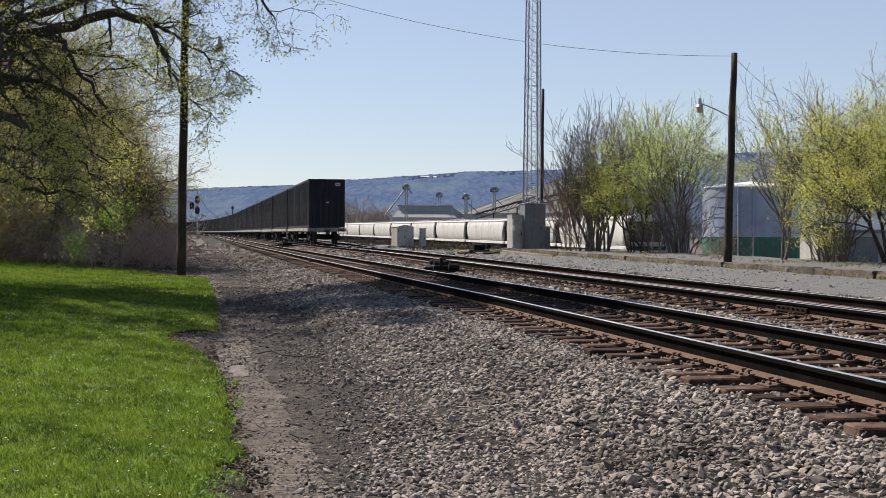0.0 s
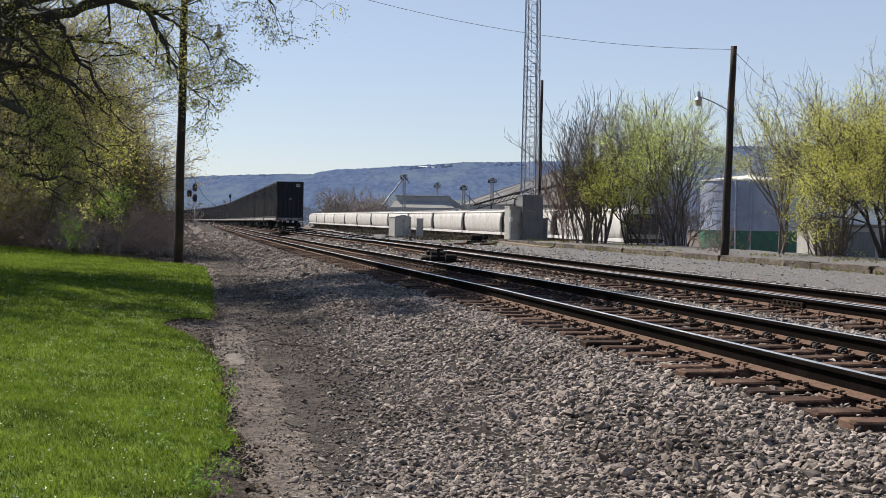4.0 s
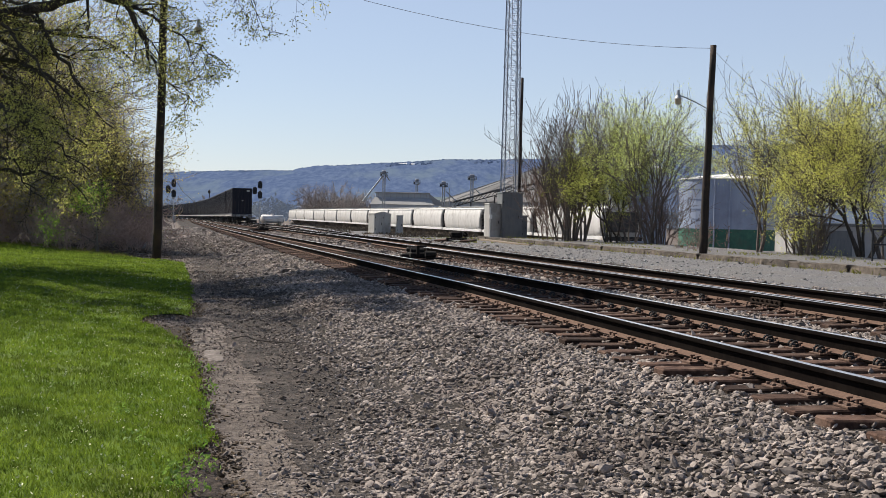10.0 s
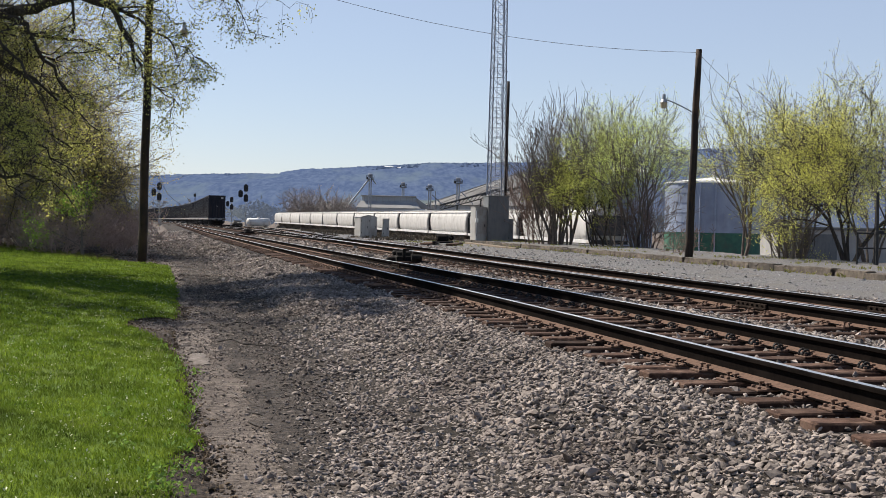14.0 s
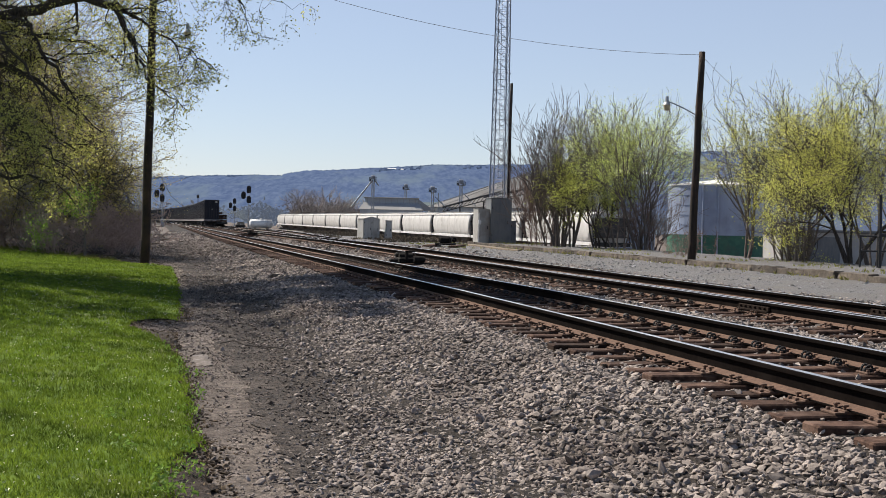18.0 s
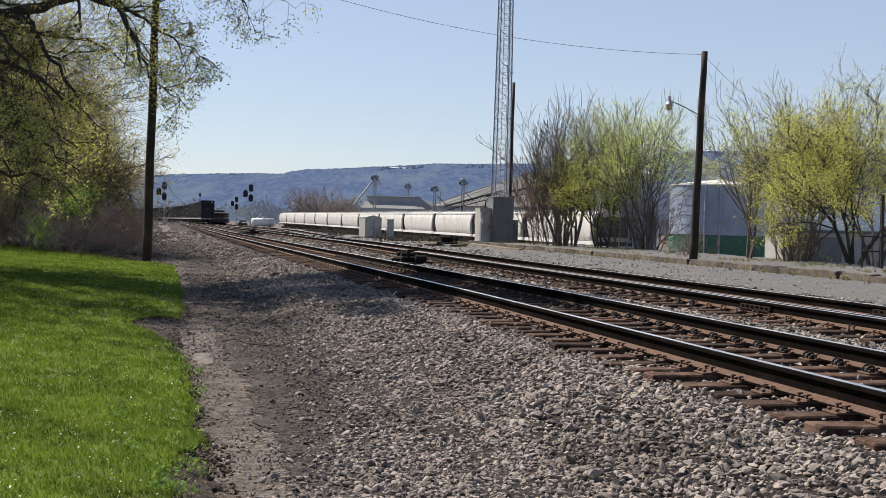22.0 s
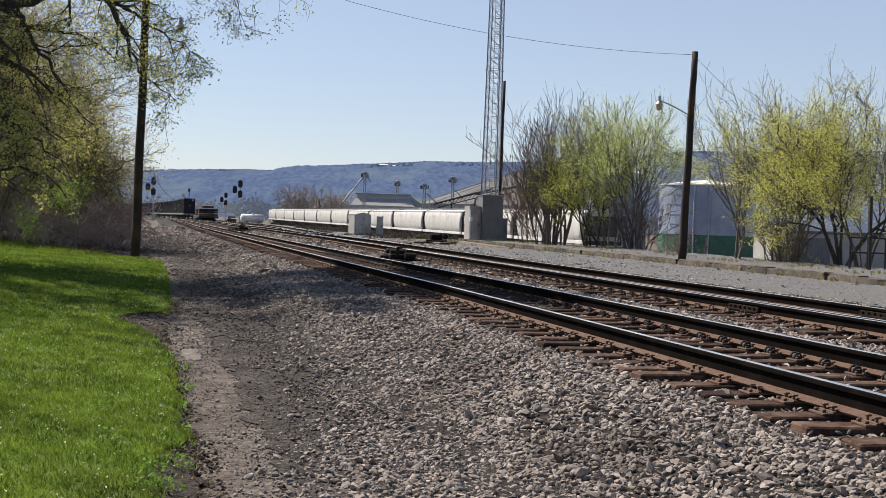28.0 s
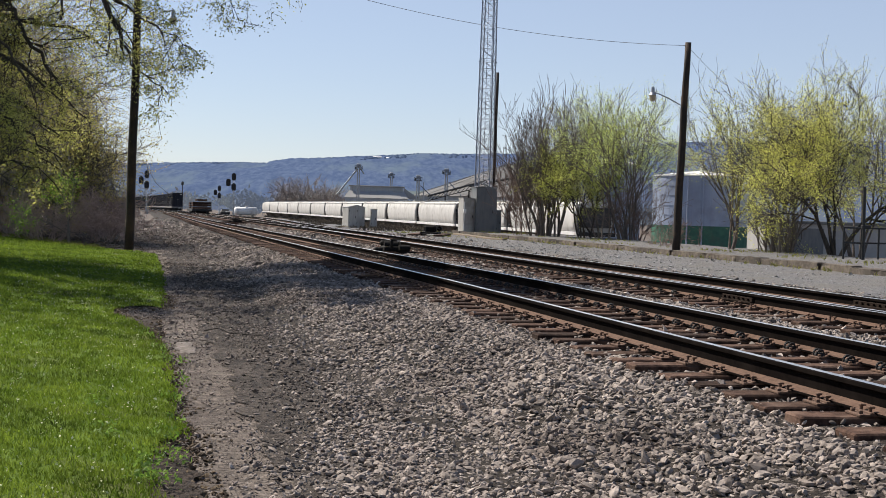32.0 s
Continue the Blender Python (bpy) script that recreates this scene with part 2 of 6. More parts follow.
M_LEAF_YELLOW = leaf_mat("yellow_green_leaf", (0.56, 0.575, 0.14), (0.69, 0.68, 0.20))
M_LEAF_SPRING = leaf_mat("spring_leaf", (0.38, 0.42, 0.09), (0.50, 0.52, 0.14))
M_LEAF_OLIVE = leaf_mat("olive_leaf", (0.37, 0.32, 0.10), (0.51, 0.44, 0.155))
M_LEAF_BRIGHT = leaf_mat("bright_leaf", (0.22, 0.36, 0.05), (0.31, 0.45, 0.08))
M_LEAF_OLIVE2 = leaf_mat("yellow_olive_leaf", (0.43, 0.395, 0.10), (0.57, 0.515, 0.155))
M_LEAF_BRIGHTER = leaf_mat("light_spring_leaf", (0.52, 0.62, 0.15), (0.64, 0.72, 0.24))
M_LEAF_PALER = leaf_mat("yellowish_bud", (0.40, 0.395, 0.115), (0.52, 0.50, 0.165))
M_LEAF_PALE = leaf_mat("pale_bud", (0.46, 0.50, 0.2), (0.58, 0.60, 0.3))


# Far land: distance haze is put into the base colour and a faint glow.
def haze_mat(name, a, b, scale, glow, c=None, c_scale=0.004):
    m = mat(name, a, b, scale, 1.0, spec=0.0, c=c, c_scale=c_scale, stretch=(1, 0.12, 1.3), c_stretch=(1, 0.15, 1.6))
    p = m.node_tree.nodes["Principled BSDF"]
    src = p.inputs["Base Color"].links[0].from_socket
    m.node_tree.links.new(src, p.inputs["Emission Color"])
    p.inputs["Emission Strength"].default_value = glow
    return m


M_RIDGE = haze_mat("hazed_far_ridge", (0.038, 0.057, 0.106), (0.062, 0.085, 0.138), 0.11, 0.54, c=(0.075, 0.10, 0.13), c_scale=0.011)
M_CANOPY = haze_mat("hazed_far_canopy", (0.040, 0.060, 0.105), (0.064, 0.087, 0.138), 0.05, 0.54)
M_VALLEY = haze_mat("hazed_valley_trees", (0.08, 0.10, 0.14), (0.13, 0.15, 0.165), 0.02, 0.5, c=(0.11, 0.11, 0.12), c_scale=0.02)
M_RIDGE2 = haze_mat("hazed_wooded_ridge", (0.04, 0.055, 0.09), (0.065, 0.08, 0.115), 0.05, 0.5, c=(0.115, 0.135, 0.095), c_scale=0.005)

# ---- builders ----
RNG = np.random.default_rng(7)


def mesh_of(name, verts, faces, smooth=False):
    me = bpy.data.meshes.new(name)
    me.from_pydata([tuple(v) for v in verts], [], [tuple(f) for f in faces])
    if smooth:
        me.shade_smooth()
    return me


def link_mesh(name, me, material, parent=None, label="", at=None):
    if material and not me.materials:
        for m in (material if isinstance(material, (list, tuple)) else (material,)):
            me.materials.append(m)
    ob = new(name, me)
    if parent:
        ob.parent = parent
    if at is not None:
        ob.matrix_basis = at
    if label:
        ob["label"] = label
    return ob


def part(name, bm, material, parent=None, label="", smooth=False, at=None):
    me = bpy.data.meshes.new(name)
    bm.to_mesh(me)
    bm.free()
    if smooth:
        me.shade_smooth()
    return link_mesh(name, me, material, parent, label, at)


def thing(name, label, category, at=None, group="", kind=""):
    ob = new(name)
    ob.empty_display_size = 0.2
    if at is not None:
        ob.matrix_basis = at
    return tagged(ob, label, category, group, kind)


def add_box(bm, cx, cy, cz, sx, sy, sz, bevel=0.0, m=None, seg=1):
    r = bmesh.ops.create_cube(bm, size=1.0)
    vs = r["verts"]
    bmesh.ops.scale(bm, vec=(sx, sy, sz), verts=vs)
    if bevel > 0:
        es = list({e for v in vs for e in v.link_edges})
        rb = bmesh.ops.bevel(bm, geom=es, offset=bevel, segments=seg, affect="EDGES", profile=0.5)
        vs = list({v for f in rb["faces"] for v in f.verts} | {v for v in vs if v.is_valid})
    bmesh.ops.translate(bm, vec=(cx, cy, cz), verts=vs)
    if m is not None:
        bmesh.ops.transform(bm, matrix=m, verts=vs)
    return vs


def box(cx, cy, cz, sx, sy, sz, bevel=0.0):
    bm = bmesh.new()
    add_box(bm, cx, cy, cz, sx, sy, sz, bevel)
    return bm


def add_rod(bm, p, q, r0, r1=None, seg=10, cap=True):
    p, q = Vector(p), Vector(q)
    r1 = r0 if r1 is None else r1
    d = q - p
    m = Matrix.Translation((p + q) / 2) @ d.to_track_quat("Z", "Y").to_matrix().to_4x4()
    bmesh.ops.create_cone(bm, cap_ends=cap, segments=seg, radius1=r0, radius2=r1, depth=d.length, matrix=m)
    return bm


def rod(p, q, r0, r1=None, seg=10):
    return add_rod(bmesh.new(), p, q, r0, r1, seg)


def sweep(points, radii, seg=6):
    """Vertices and faces of a tapered tube along points."""
    pts = [Vector(p) for p in points]
    vs, fs = [], []
    for i, p in enumerate(pts):
        d = (pts[min(i + 1, len(pts) - 1)] - pts[max(i - 1, 0)]).normalized()
        a = d.orthogonal().normalized() if abs(d.z) > 0.95 else d.cross(Vector((0, 0, 1))).normalized()
        b = d.cross(a)
        for k in range(seg):
            an = 2 * math.pi * k / seg
            vs.append(p + (a * math.cos(an) + b * math.sin(an)) * radii[i])
    for i in range(len(pts) - 1):
        for k in range(seg):
            k2 = (k + 1) % seg
            fs.append((i * seg + k, i * seg + k2, (i + 1) * seg + k2, (i + 1) * seg + k))
    fs.append(tuple(range(seg - 1, -1, -1)))
    fs.append(tuple((len(pts) - 1) * seg + k for k in range(seg)))
    return vs, fs


# ---- the plan: u to the right of the nearest rail, v along the track ----
TDX, TDY = -0.2024, 0.9793


def uv(u, v):
    return 2.95 + TDY * u + TDX * v, 8.26 - TDX * u + TDY * v


def to_uv(x, y):
    return (x - 2.95) * TDY - (y - 8.26) * TDX, (x - 2.95) * TDX + (y - 8.26) * TDY


TRACK_YAW = math.degrees(math.atan2(-TDX, TDY))     # turn about z of things that lie along the track


def grade(v, u=4.0):
    """How far the line has fallen; the near track dips first."""
    near = -0.004 * min(80.0, max(0.0, v - 10)) - 0.0022 * max(0.0, v - 90)
    far = -0.0036 * max(0.0, v - 48)
    k = min(1.0, max(0.0, (u - 1.9) / 1.6))
    return near + (far - near) * k * k * (3 - 2 * k)


def bend(v):
    """How far the tracks have curved to the left."""
    return max(0.0, v - 245) ** 2 / 4200.0 - 0.005 * max(0.0, v - 20)


def on_track(u, v, z=0.0):
    x, y = uv(u - bend(v), v)
    return Vector((x, y, z + grade(v, u)))


def big_mesh(name, verts, faces, smooth=False):
    """A mesh from arrays of vertices and of equal-sided faces."""
    verts, faces = np.asarray(verts, np.float32), np.asarray(faces, np.int32)
    me = bpy.data.meshes.new(name)
    n, k = faces.shape
    me.vertices.add(len(verts))
    me.vertices.foreach_set("co", verts.ravel())
    me.loops.add(n * k)
    me.loops.foreach_set("vertex_index", faces.ravel())
    me.polygons.add(n)
    me.polygons.foreach_set("loop_start", np.arange(0, n * k, k, dtype=np.int32))
    me.update(calc_edges=True)
    me.validate()
    if smooth:
        me.shade_smooth()
    else:
        me.shade_flat()
    return me


def lerp(a, b, t):
    return a + (b - a) * min(1.0, max(0.0, t))


def ease(t):
    t = min(1.0, max(0.0, t))
    return t * t * (3 - 2 * t)


def platform_end(v):
    return 1 - ease((v - 58) / 8)


def ground_z(u, v):
    if u < -4.2:
        z = -0.53 + 0.058 * min(-4.2 - u, 16) + 0.05 * max(0, min(-20 - u, 60))
    elif u < -2.5:
        z = -0.55
    elif u < -0.95:
        z = lerp(-0.55, -0.30, (u + 2.5) / 1.55)
    elif u < -0.5:
        z = lerp(-0.30, -0.25, (u + 0.95) / 0.45)
    elif u < 6.6:
        z = -0.25
    elif u < 16:
        z = lerp(-0.25, -0.205, (u - 6.6) / 5)
    else:
        z = -0.30 - 2.0 * ease((u - 16) / 9)
    z += 0.17 * math.exp(-((u + 2.1) / 0.6) ** 2 - ((v - 13.5) / 3.2) ** 2)
    z += 0.10 * math.exp(-((u + 2.3) / 0.9) ** 2 - ((v - 20) / 3.5) ** 2)
    if -6 < u < 14 and -12 < v < 60:
        x, y = uv(u, v)
        z += 0.035 * noise.noise((x * 0.8, y * 0.8, 0)) * (0.4 if -1 < u < 6.6 else 1.0)
        z += 0.015 * noise.noise((x * 3.1, y * 3.1, 5)) * (0.3 if -1 < u < 6.6 else 1.0)
    return z + max(grade(v, u), -2.4)


def spans(*stops):
    """Grid lines: start, then (end, step) pairs."""
    out = [stops[0]]
    for end, step in stops[1:]:
        n = max(1, round((end - out[-1]) / step))
        a = out[-1]
        out += [a + (end - a) * (i + 1) / n for i in range(n)]
    return out


def sheet(name, us, vs, zf, material, lift=0.0, keep=None, warp=None):
    pts, idx, fs = [], {}, []
    for i, u in enumerate(us):
        for j, v in enumerate(vs):
            if keep and not keep(u, v):
                continue
            idx[i, j] = len(pts)
            u0 = u
            if warp:
                u = warp(u, v)
            b = bend(v) if v < 900 else bend(900)
            x, y = uv(u - b, v)
            pts.append((x, y, zf(u, v) + lift))
            u = u0
    for i in range(len(us) - 1):
        for j in range(len(vs) - 1):
            q = [(i, j), (i + 1, j), (i + 1, j + 1), (i, j + 1)]
            if all(k in idx for k in q):
                fs.append([idx[k] for k in q])
    return link_mesh(name, big_mesh(name, pts, fs, True), material)


# ---- ground ----
GU = spans(-3000, (-200, 400), (-30, 17), (-9, 1.5), (-4.2, 0.4), (8, 0.25), (30, 1.2), (60, 5), (300, 40), (3500, 400))
GV = spans(-80, (-14, 8), (-6, 0.8), (26, 0.35), (60, 1.0), (140, 4), (700, 20), (4600, 300))
tagged(sheet("ground", GU, GV, ground_z, M_DIRT), "brown dirt and cinder ground of the yard", "ground", kind="structure")


def lawn_edge(v):
    """The lawn's ragged edge beside the path."""
    e = float(np.interp(v, (-3, -1.1, -0.3, 0.3, 0.6, 1.0, 3.7, 5.8, 7.8, 9.3, 10.4, 11.2, 14.4, 20.4, 33), (-4.5, -4.46, -4.5, -4.42, -4.28, -4.26, -4.27, -4.29, -4.5, -4.9, -4.75, -4.2, -4.09, -3.94, -3.9)))
    return e + 0.06 * noise.noise((v * 1.1, 3.3, 0)) + 0.06 * noise.noise((v * 3.3, 1.3, 0))


LAWN_END = 33.2


def lawn_end(u):
    """The lawn's far edge, which draws back towards the woods."""
    return LAWN_END + 1.05 * (-4.2 - u) + 0.5 * noise.noise((u * 0.7, 7.7, 0))


tagged(sheet("lawn", spans(-24, (-9, 0.6), (-4.2, 0.12)), spans(-12, (-3, 0.6), (14, 0.12), (LAWN_END, 0.3), (48, 0.4)), ground_z, M_SOIL, 0.03,
             keep=lambda u, v: v < lawn_end(u),
             warp=lambda u, v: u + (lawn_edge(v) + 4.2) * ease((u + 6.0) / 1.8)),
       "mown green lawn sloping up from the path", "lawn", kind="structure")
tagged(sheet("ballast_bed", spans(-2.75, (8.0, 0.22)), spans(-12, (-4, 0.8), (24, 0.3), (60, 1.0), (140, 4), (700, 20)), ground_z, M_SHADED_BED, 0.012,
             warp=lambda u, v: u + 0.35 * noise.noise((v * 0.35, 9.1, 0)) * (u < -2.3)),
       "grey crushed-stone track ballast, its bed coloured dark as gap shade", "ballast", kind="structure")
def toe(v):
    """Where the spread ballast ends on the path."""
    return float(np.interp(v, (-3, -0.9, 0.4, 1.9, 4.1, 8.2, 14.5, 26.4, 60), (-3.9, -3.6, -3.36, -3.05, -2.65, -2.65, -2.45, -2.3, -2.2))) + 0.25 * noise.noise((v * 0.5, 2.2, 0))


tagged(sheet("cinder_strip", spans(0, (1, 0.1)), spans(-8, (-3, 0.35), (14, 0.09), (24, 0.3), (60, 1.5)), ground_z, M_CINDER, 0.008,
             warp=lambda u, v: -3.7 + 0.14 * noise.noise((v * 0.6, 4.1, 0)) + 0.10 * noise.noise((v * 2.6, 6.1, 0)) + 0.09 * noise.noise((v * 8.0, 2.6, 0)) + u * max(0.12, toe(v) + 4.3)),
       "dark cinder strip between the wheel track and the ballast", "cinders", kind="structure")
tagged(sheet("gravel_lot", spans(7.6, (13.2, 0.5)), spans(-12, (60, 0.8), (150, 5)), ground_z, M_LOT, 0.03,
             lambda u, v: u < 12.9 or v > 60), "grey gravel strip between the tracks and the platform", "gravel", kind="structure")

# ---- tracks ----
HALF = ((0.0, 0.0), (0.019, -0.0005), (0.031, -0.003), (0.0365, -0.012), (0.0365, -0.036), (0.009, -0.05), (0.009, -0.135), (0.030, -0.155), (0.070, -0.166), (0.070, -0.180))
PROFILE = [(-x, z) for x, z in HALF[::-1]] + [(x, z) for x, z in HALF[1:]]


def rail(parent, us, name="rail"):
    """A rail through (u, v) stations."""
    vs, fs, mats = [], [], []
    n = len(PROFILE)
    for i, (u, v) in enumerate(us):
        u2, v2 = us[min(i + 1, len(us) - 1)]
        u1, v1 = us[max(i - 1, 0)]
        slope = (u2 - u1) / (v2 - v1)
        for px, pz in PROFILE:
            p = on_track(u + px, v - px * slope, pz)
            vs.append(p)
    for i in range(len(us) - 1):
        for k in range(n):
            k2 = (k + 1) % n
            fs.append((i * n + k, (i + 1) * n + k, (i + 1) * n + k2, i * n + k2))
            zs = (PROFILE[k][1] + PROFILE[k2][1]) / 2
            # worn top, dusty foot; every other face gets the shade-dark colour
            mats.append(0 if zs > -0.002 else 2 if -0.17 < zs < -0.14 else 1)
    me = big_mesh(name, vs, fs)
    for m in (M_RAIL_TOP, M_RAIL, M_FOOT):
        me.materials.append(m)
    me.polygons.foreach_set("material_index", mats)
    return link_mesh(name, me, None, parent)


STATIONS = spans(-14, (60, 6), (250, 20), (700, 10))


def line(u, a=-14, b=700):
    return [(u, v) for v in STATIONS if a <= v <= b]


track_near = thing("track_1", "main railway track with steel rails on dark timber ties", "railway track", kind="structure")
track_far = thing("track_2", "second railway track with steel rails and timber ties", "railway track", kind="structure")
track_third = thing("track_3", "diverging yard track curving off through a turnout", "railway track", kind="structure")
track_hopper = thing("track_4", "grain siding on lower ground behind the cabinets", "railway track", kind="structure")
GAUGE = 1.508
R1, R3 = 0.0, 3.80
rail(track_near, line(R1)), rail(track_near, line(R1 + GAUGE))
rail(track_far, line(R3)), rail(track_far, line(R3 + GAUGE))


def third(v):
    return 4.3 * ease((v - 38) / 105)


for off in (0.0, GAUGE):
    rail(track_third, [(R3 + off + third(v) + 0.02, v) for v in spans(40, (150, 5), (250, 25), (600, 15))])
# switch rail lying close to the stock rail
rail(track_far, [(R3 + 0.17 - 0.0022 * max(0, v - 4) - 0.002 * max(0, v - 18), v) for v in spans(-14, (34, 3))], "switch_rail")

def tie_bm(w=0.225, h=0.18, l=2.62):
    bm = box(0, 0, -h / 2, l, w, h, 0.012)
    return bm


TIE_ME = bpy.data.meshes.new("tie")
_b = tie_bm()
_b.to_mesh(TIE_ME)
_b.free()
TIE_ME.materials.append(M_TIE)


def tie_pose(uc, v, zoff=0.0, skew=0.0):
    p = on_track(uc, v, -0.198 + zoff)
    return pose(p.x, p.y, p.z, RNG.normal(0, 0.4), RNG.normal(0, 0.3), TRACK_YAW + skew)


def plate_mesh():
    bm = bmesh.new()
    add_box(bm, 0, 0, 0.008, 0.36, 0.19, 0.016, 0.003)
    for sx in (-1, 1):
        add_box(bm, sx * 0.093, 0, 0.02, 0.03, 0.19, 0.014, 0.003)
        for sy in (-0.055, 0.055):
            add_rod(bm, (sx * 0.088, sy, 0.01), (sx * 0.088, sy, 0.052), 0.011, 0.011, 6)
            add_box(bm, sx * 0.082, sy, 0.056, 0.04, 0.032, 0.014, 0.004)
            add_box(bm, sx * 0.15, sy * 0.9, 0.026, 0.026, 0.026, 0.022, 0.005)
    me = bpy.data.meshes.new("tie_plate")
    bm.to_mesh(me)
    bm.free()
    me.materials.append(M_PLATE)
    return me


def clip_mesh():
    """A sprung rail fastening: a rounded shoulder with a bent steel loop."""
    bm = bmesh.new()
    add_box(bm, 0, 0, 0.022, 0.09, 0.10, 0.044, 0.014, seg=2)
    for a in range(8):
        a0, a1 = a * math.pi / 7, (a + 1) * math.pi / 7
        add_rod(bm, (0.045 * math.cos(a0), 0.05, 0.035 + 0.045 * math.sin(a0)), (0.045 * math.cos(a1), 0.05, 0.035 + 0.045 * math.sin(a1)), 0.014, seg=6)
        add_rod(bm, (0.045 * math.cos(a0), -0.03, 0.035 + 0.04 * math.sin(a0)), (0.045 * math.cos(a1), -0.03, 0.035 + 0.04 * math.sin(a1)), 0.014, seg=6)
    me = bpy.data.meshes.new("rail_clip")
    bm.to_mesh(me)
    bm.free()
    me.materials.append(M_DARKMETAL)
    return me


PLATE_ME, CLIP_ME = plate_mesh(), clip_mesh()


def ties(track, r0, v0, v1, plates_to, clips):
    """Single ties near the camera, with plates and fastenings; farther ones joined."""
    v = v0
    while v < v1:
        skew = RNG.normal(0, 1.1)
        t = link_mesh("tie", TIE_ME, None, track, at=tie_pose(r0 + GAUGE / 2 + RNG.normal(0, 0.045), v, RNG.normal(0, 0.004), skew))
        if v < plates_to:
            for off in (0.0, GAUGE):
                p = on_track(r0 + off, v, -0.197)
                local = t.matrix_basis.inverted() @ Vector(p)
                link_mesh("tie_plate", PLATE_ME, None, t, at=pose(local.x, local.y, 0.002, 0, 0, RNG.normal(0, 1.5)))
                if clips(off, v):
                    link_mesh("rail_clip", CLIP_ME, None, t, at=pose(local.x - 0.125, local.y, 0.012, 0, 0, RNG.normal(0, 5)) @ Matrix.Scale(0.8, 4))
        v += 0.5 + RNG.normal(0, 0.02)
    verts, faces = [], []
    cube = np.array([(a, b, c) for a in (-1.31, 1.31) for b in (-0.112, 0.112) for c in (-0.18, 0.0)])
    cf = np.array([(0, 1, 3, 2), (4, 6, 7, 5), (0, 4, 5, 1), (2, 3, 7, 6), (1, 5, 7, 3), (0, 2, 6, 4)])
    k = 0
    while v < 230:
        m = np.array(tie_pose(r0 + GAUGE / 2 + RNG.normal(0, 0.05), v, RNG.normal(0, 0.004), RNG.normal(0, 1)))
        verts.append(cube @ m[:3, :3].T + m[:3, 3])
        faces.append(cf + 8 * k)
        k += 1
        v += 0.5 + RNG.normal(0, 0.02)
    tagged(link_mesh("tie_row", big_mesh("tie_row", np.concatenate(verts), np.concatenate(faces)), M_TIE_FAR, track), kind="stuff")


ties(track_near, R1, -6, 42, 34, lambda off, v: off > 0)
ties(track_far, R3, -6, 42, 34, lambda off, v: off == 0 and v > 10)


def joint_bar(track, u, v, side, length=0.9):
    """A bolted fishplate on one side of a rail."""
    bm = bmesh.new()
    add_box(bm, side * 0.028, 0, -0.095, 0.03, length, 0.07, 0.006)
    add_box(bm, side * 0.045, 0, -0.128, 0.05, length, 0.025, 0.004)
    for k in range(6):
        add_rod(bm, (side * 0.04, (k - 2.5) * length / 6.4, -0.085), (side * 0.075, (k - 2.5) * length / 6.4, -0.085), 0.02, seg=6)
    p = on_track(u, v)
    part("joint_bar", bm, M_JOINT, track, at=pose(p.x, p.y, p.z, 0, 0, TRACK_YAW))


joint_bar(track_far, R3, 8.6, -1), joint_bar(track_far, R3 + GAUGE, 7.6, -1), joint_bar(track_near, R1, 40.0, -1)
joint_bar(track_far, R3, 52.0, -1), joint_bar(track_near, R1 + GAUGE, 23.0, -1)

# ---- the departing train ----
TRAIN_U = R3 + GAUGE / 2
CAR_PITCH = 20.0


def wheelset():
    bm = bmesh.new()
    add_rod(bm, (-0.9, 0, 0), (0.9, 0, 0), 0.075, seg=8)
    for s in (-1, 1):
        add_rod(bm, (s * 0.69, 0, 0), (s * 0.82, 0, 0), 0.457, seg=20)
        add_rod(bm, (s * 0.66, 0, 0), (s * 0.69, 0, 0), 0.485, seg=20)
        add_rod(bm, (s * 0.82, 0, 0), (s * 0.86, 0, 0), 0.16, seg=10)
        add_box(bm, s * 0.825, 0.28, 0, 0.02, 0.10, 0.05)
    return bm


def bogie_frame():
    bm = bmesh.new()
    for s in (-1, 1):
        add_box(bm, s * 0.98, 0, 0.56, 0.16, 1.5, 0.22, 0.05)
        add_box(bm, s * 0.98, 0, 0.40, 0.14, 0.7, 0.24, 0.05)
        for y in (-0.87, 0.87):
            add_box(bm, s * 0.98, y, 0.47, 0.20, 0.34, 0.30, 0.05)
        for y in (-0.13, 0.0, 0.13):
            add_rod(bm, (s * 0.99, y, 0.33), (s * 0.99, y, 0.62), 0.055, seg=8)
    add_box(bm, 0, 0, 0.6, 2.2, 0.42, 0.26, 0.03)
    return bm


def rib_mesh(name, sx, sy, sz):
    me = bpy.data.meshes.new(name)
    bm = box(0, 0, 0, sx, sy, sz)
    bm.to_mesh(me)
    bm.free()
    me.materials.append(M_CONT)
    return me


CW, CL, CH = 2.46, 6.06, 3.30
SIDE_RIB, END_RIB = rib_mesh("side_rib", 0.07, 0.13, CH - 0.28), rib_mesh("end_rib", 0.11, 0.06, CH - 0.28)
POST_ME, LONG_RAIL, CROSS_RAIL = rib_mesh("corner_post", 0.14, 0.14, CH), rib_mesh("side_rail", 0.12, CL - 0.28, 0.13), rib_mesh("end_rail", CW - 0.28, 0.12, 0.13)


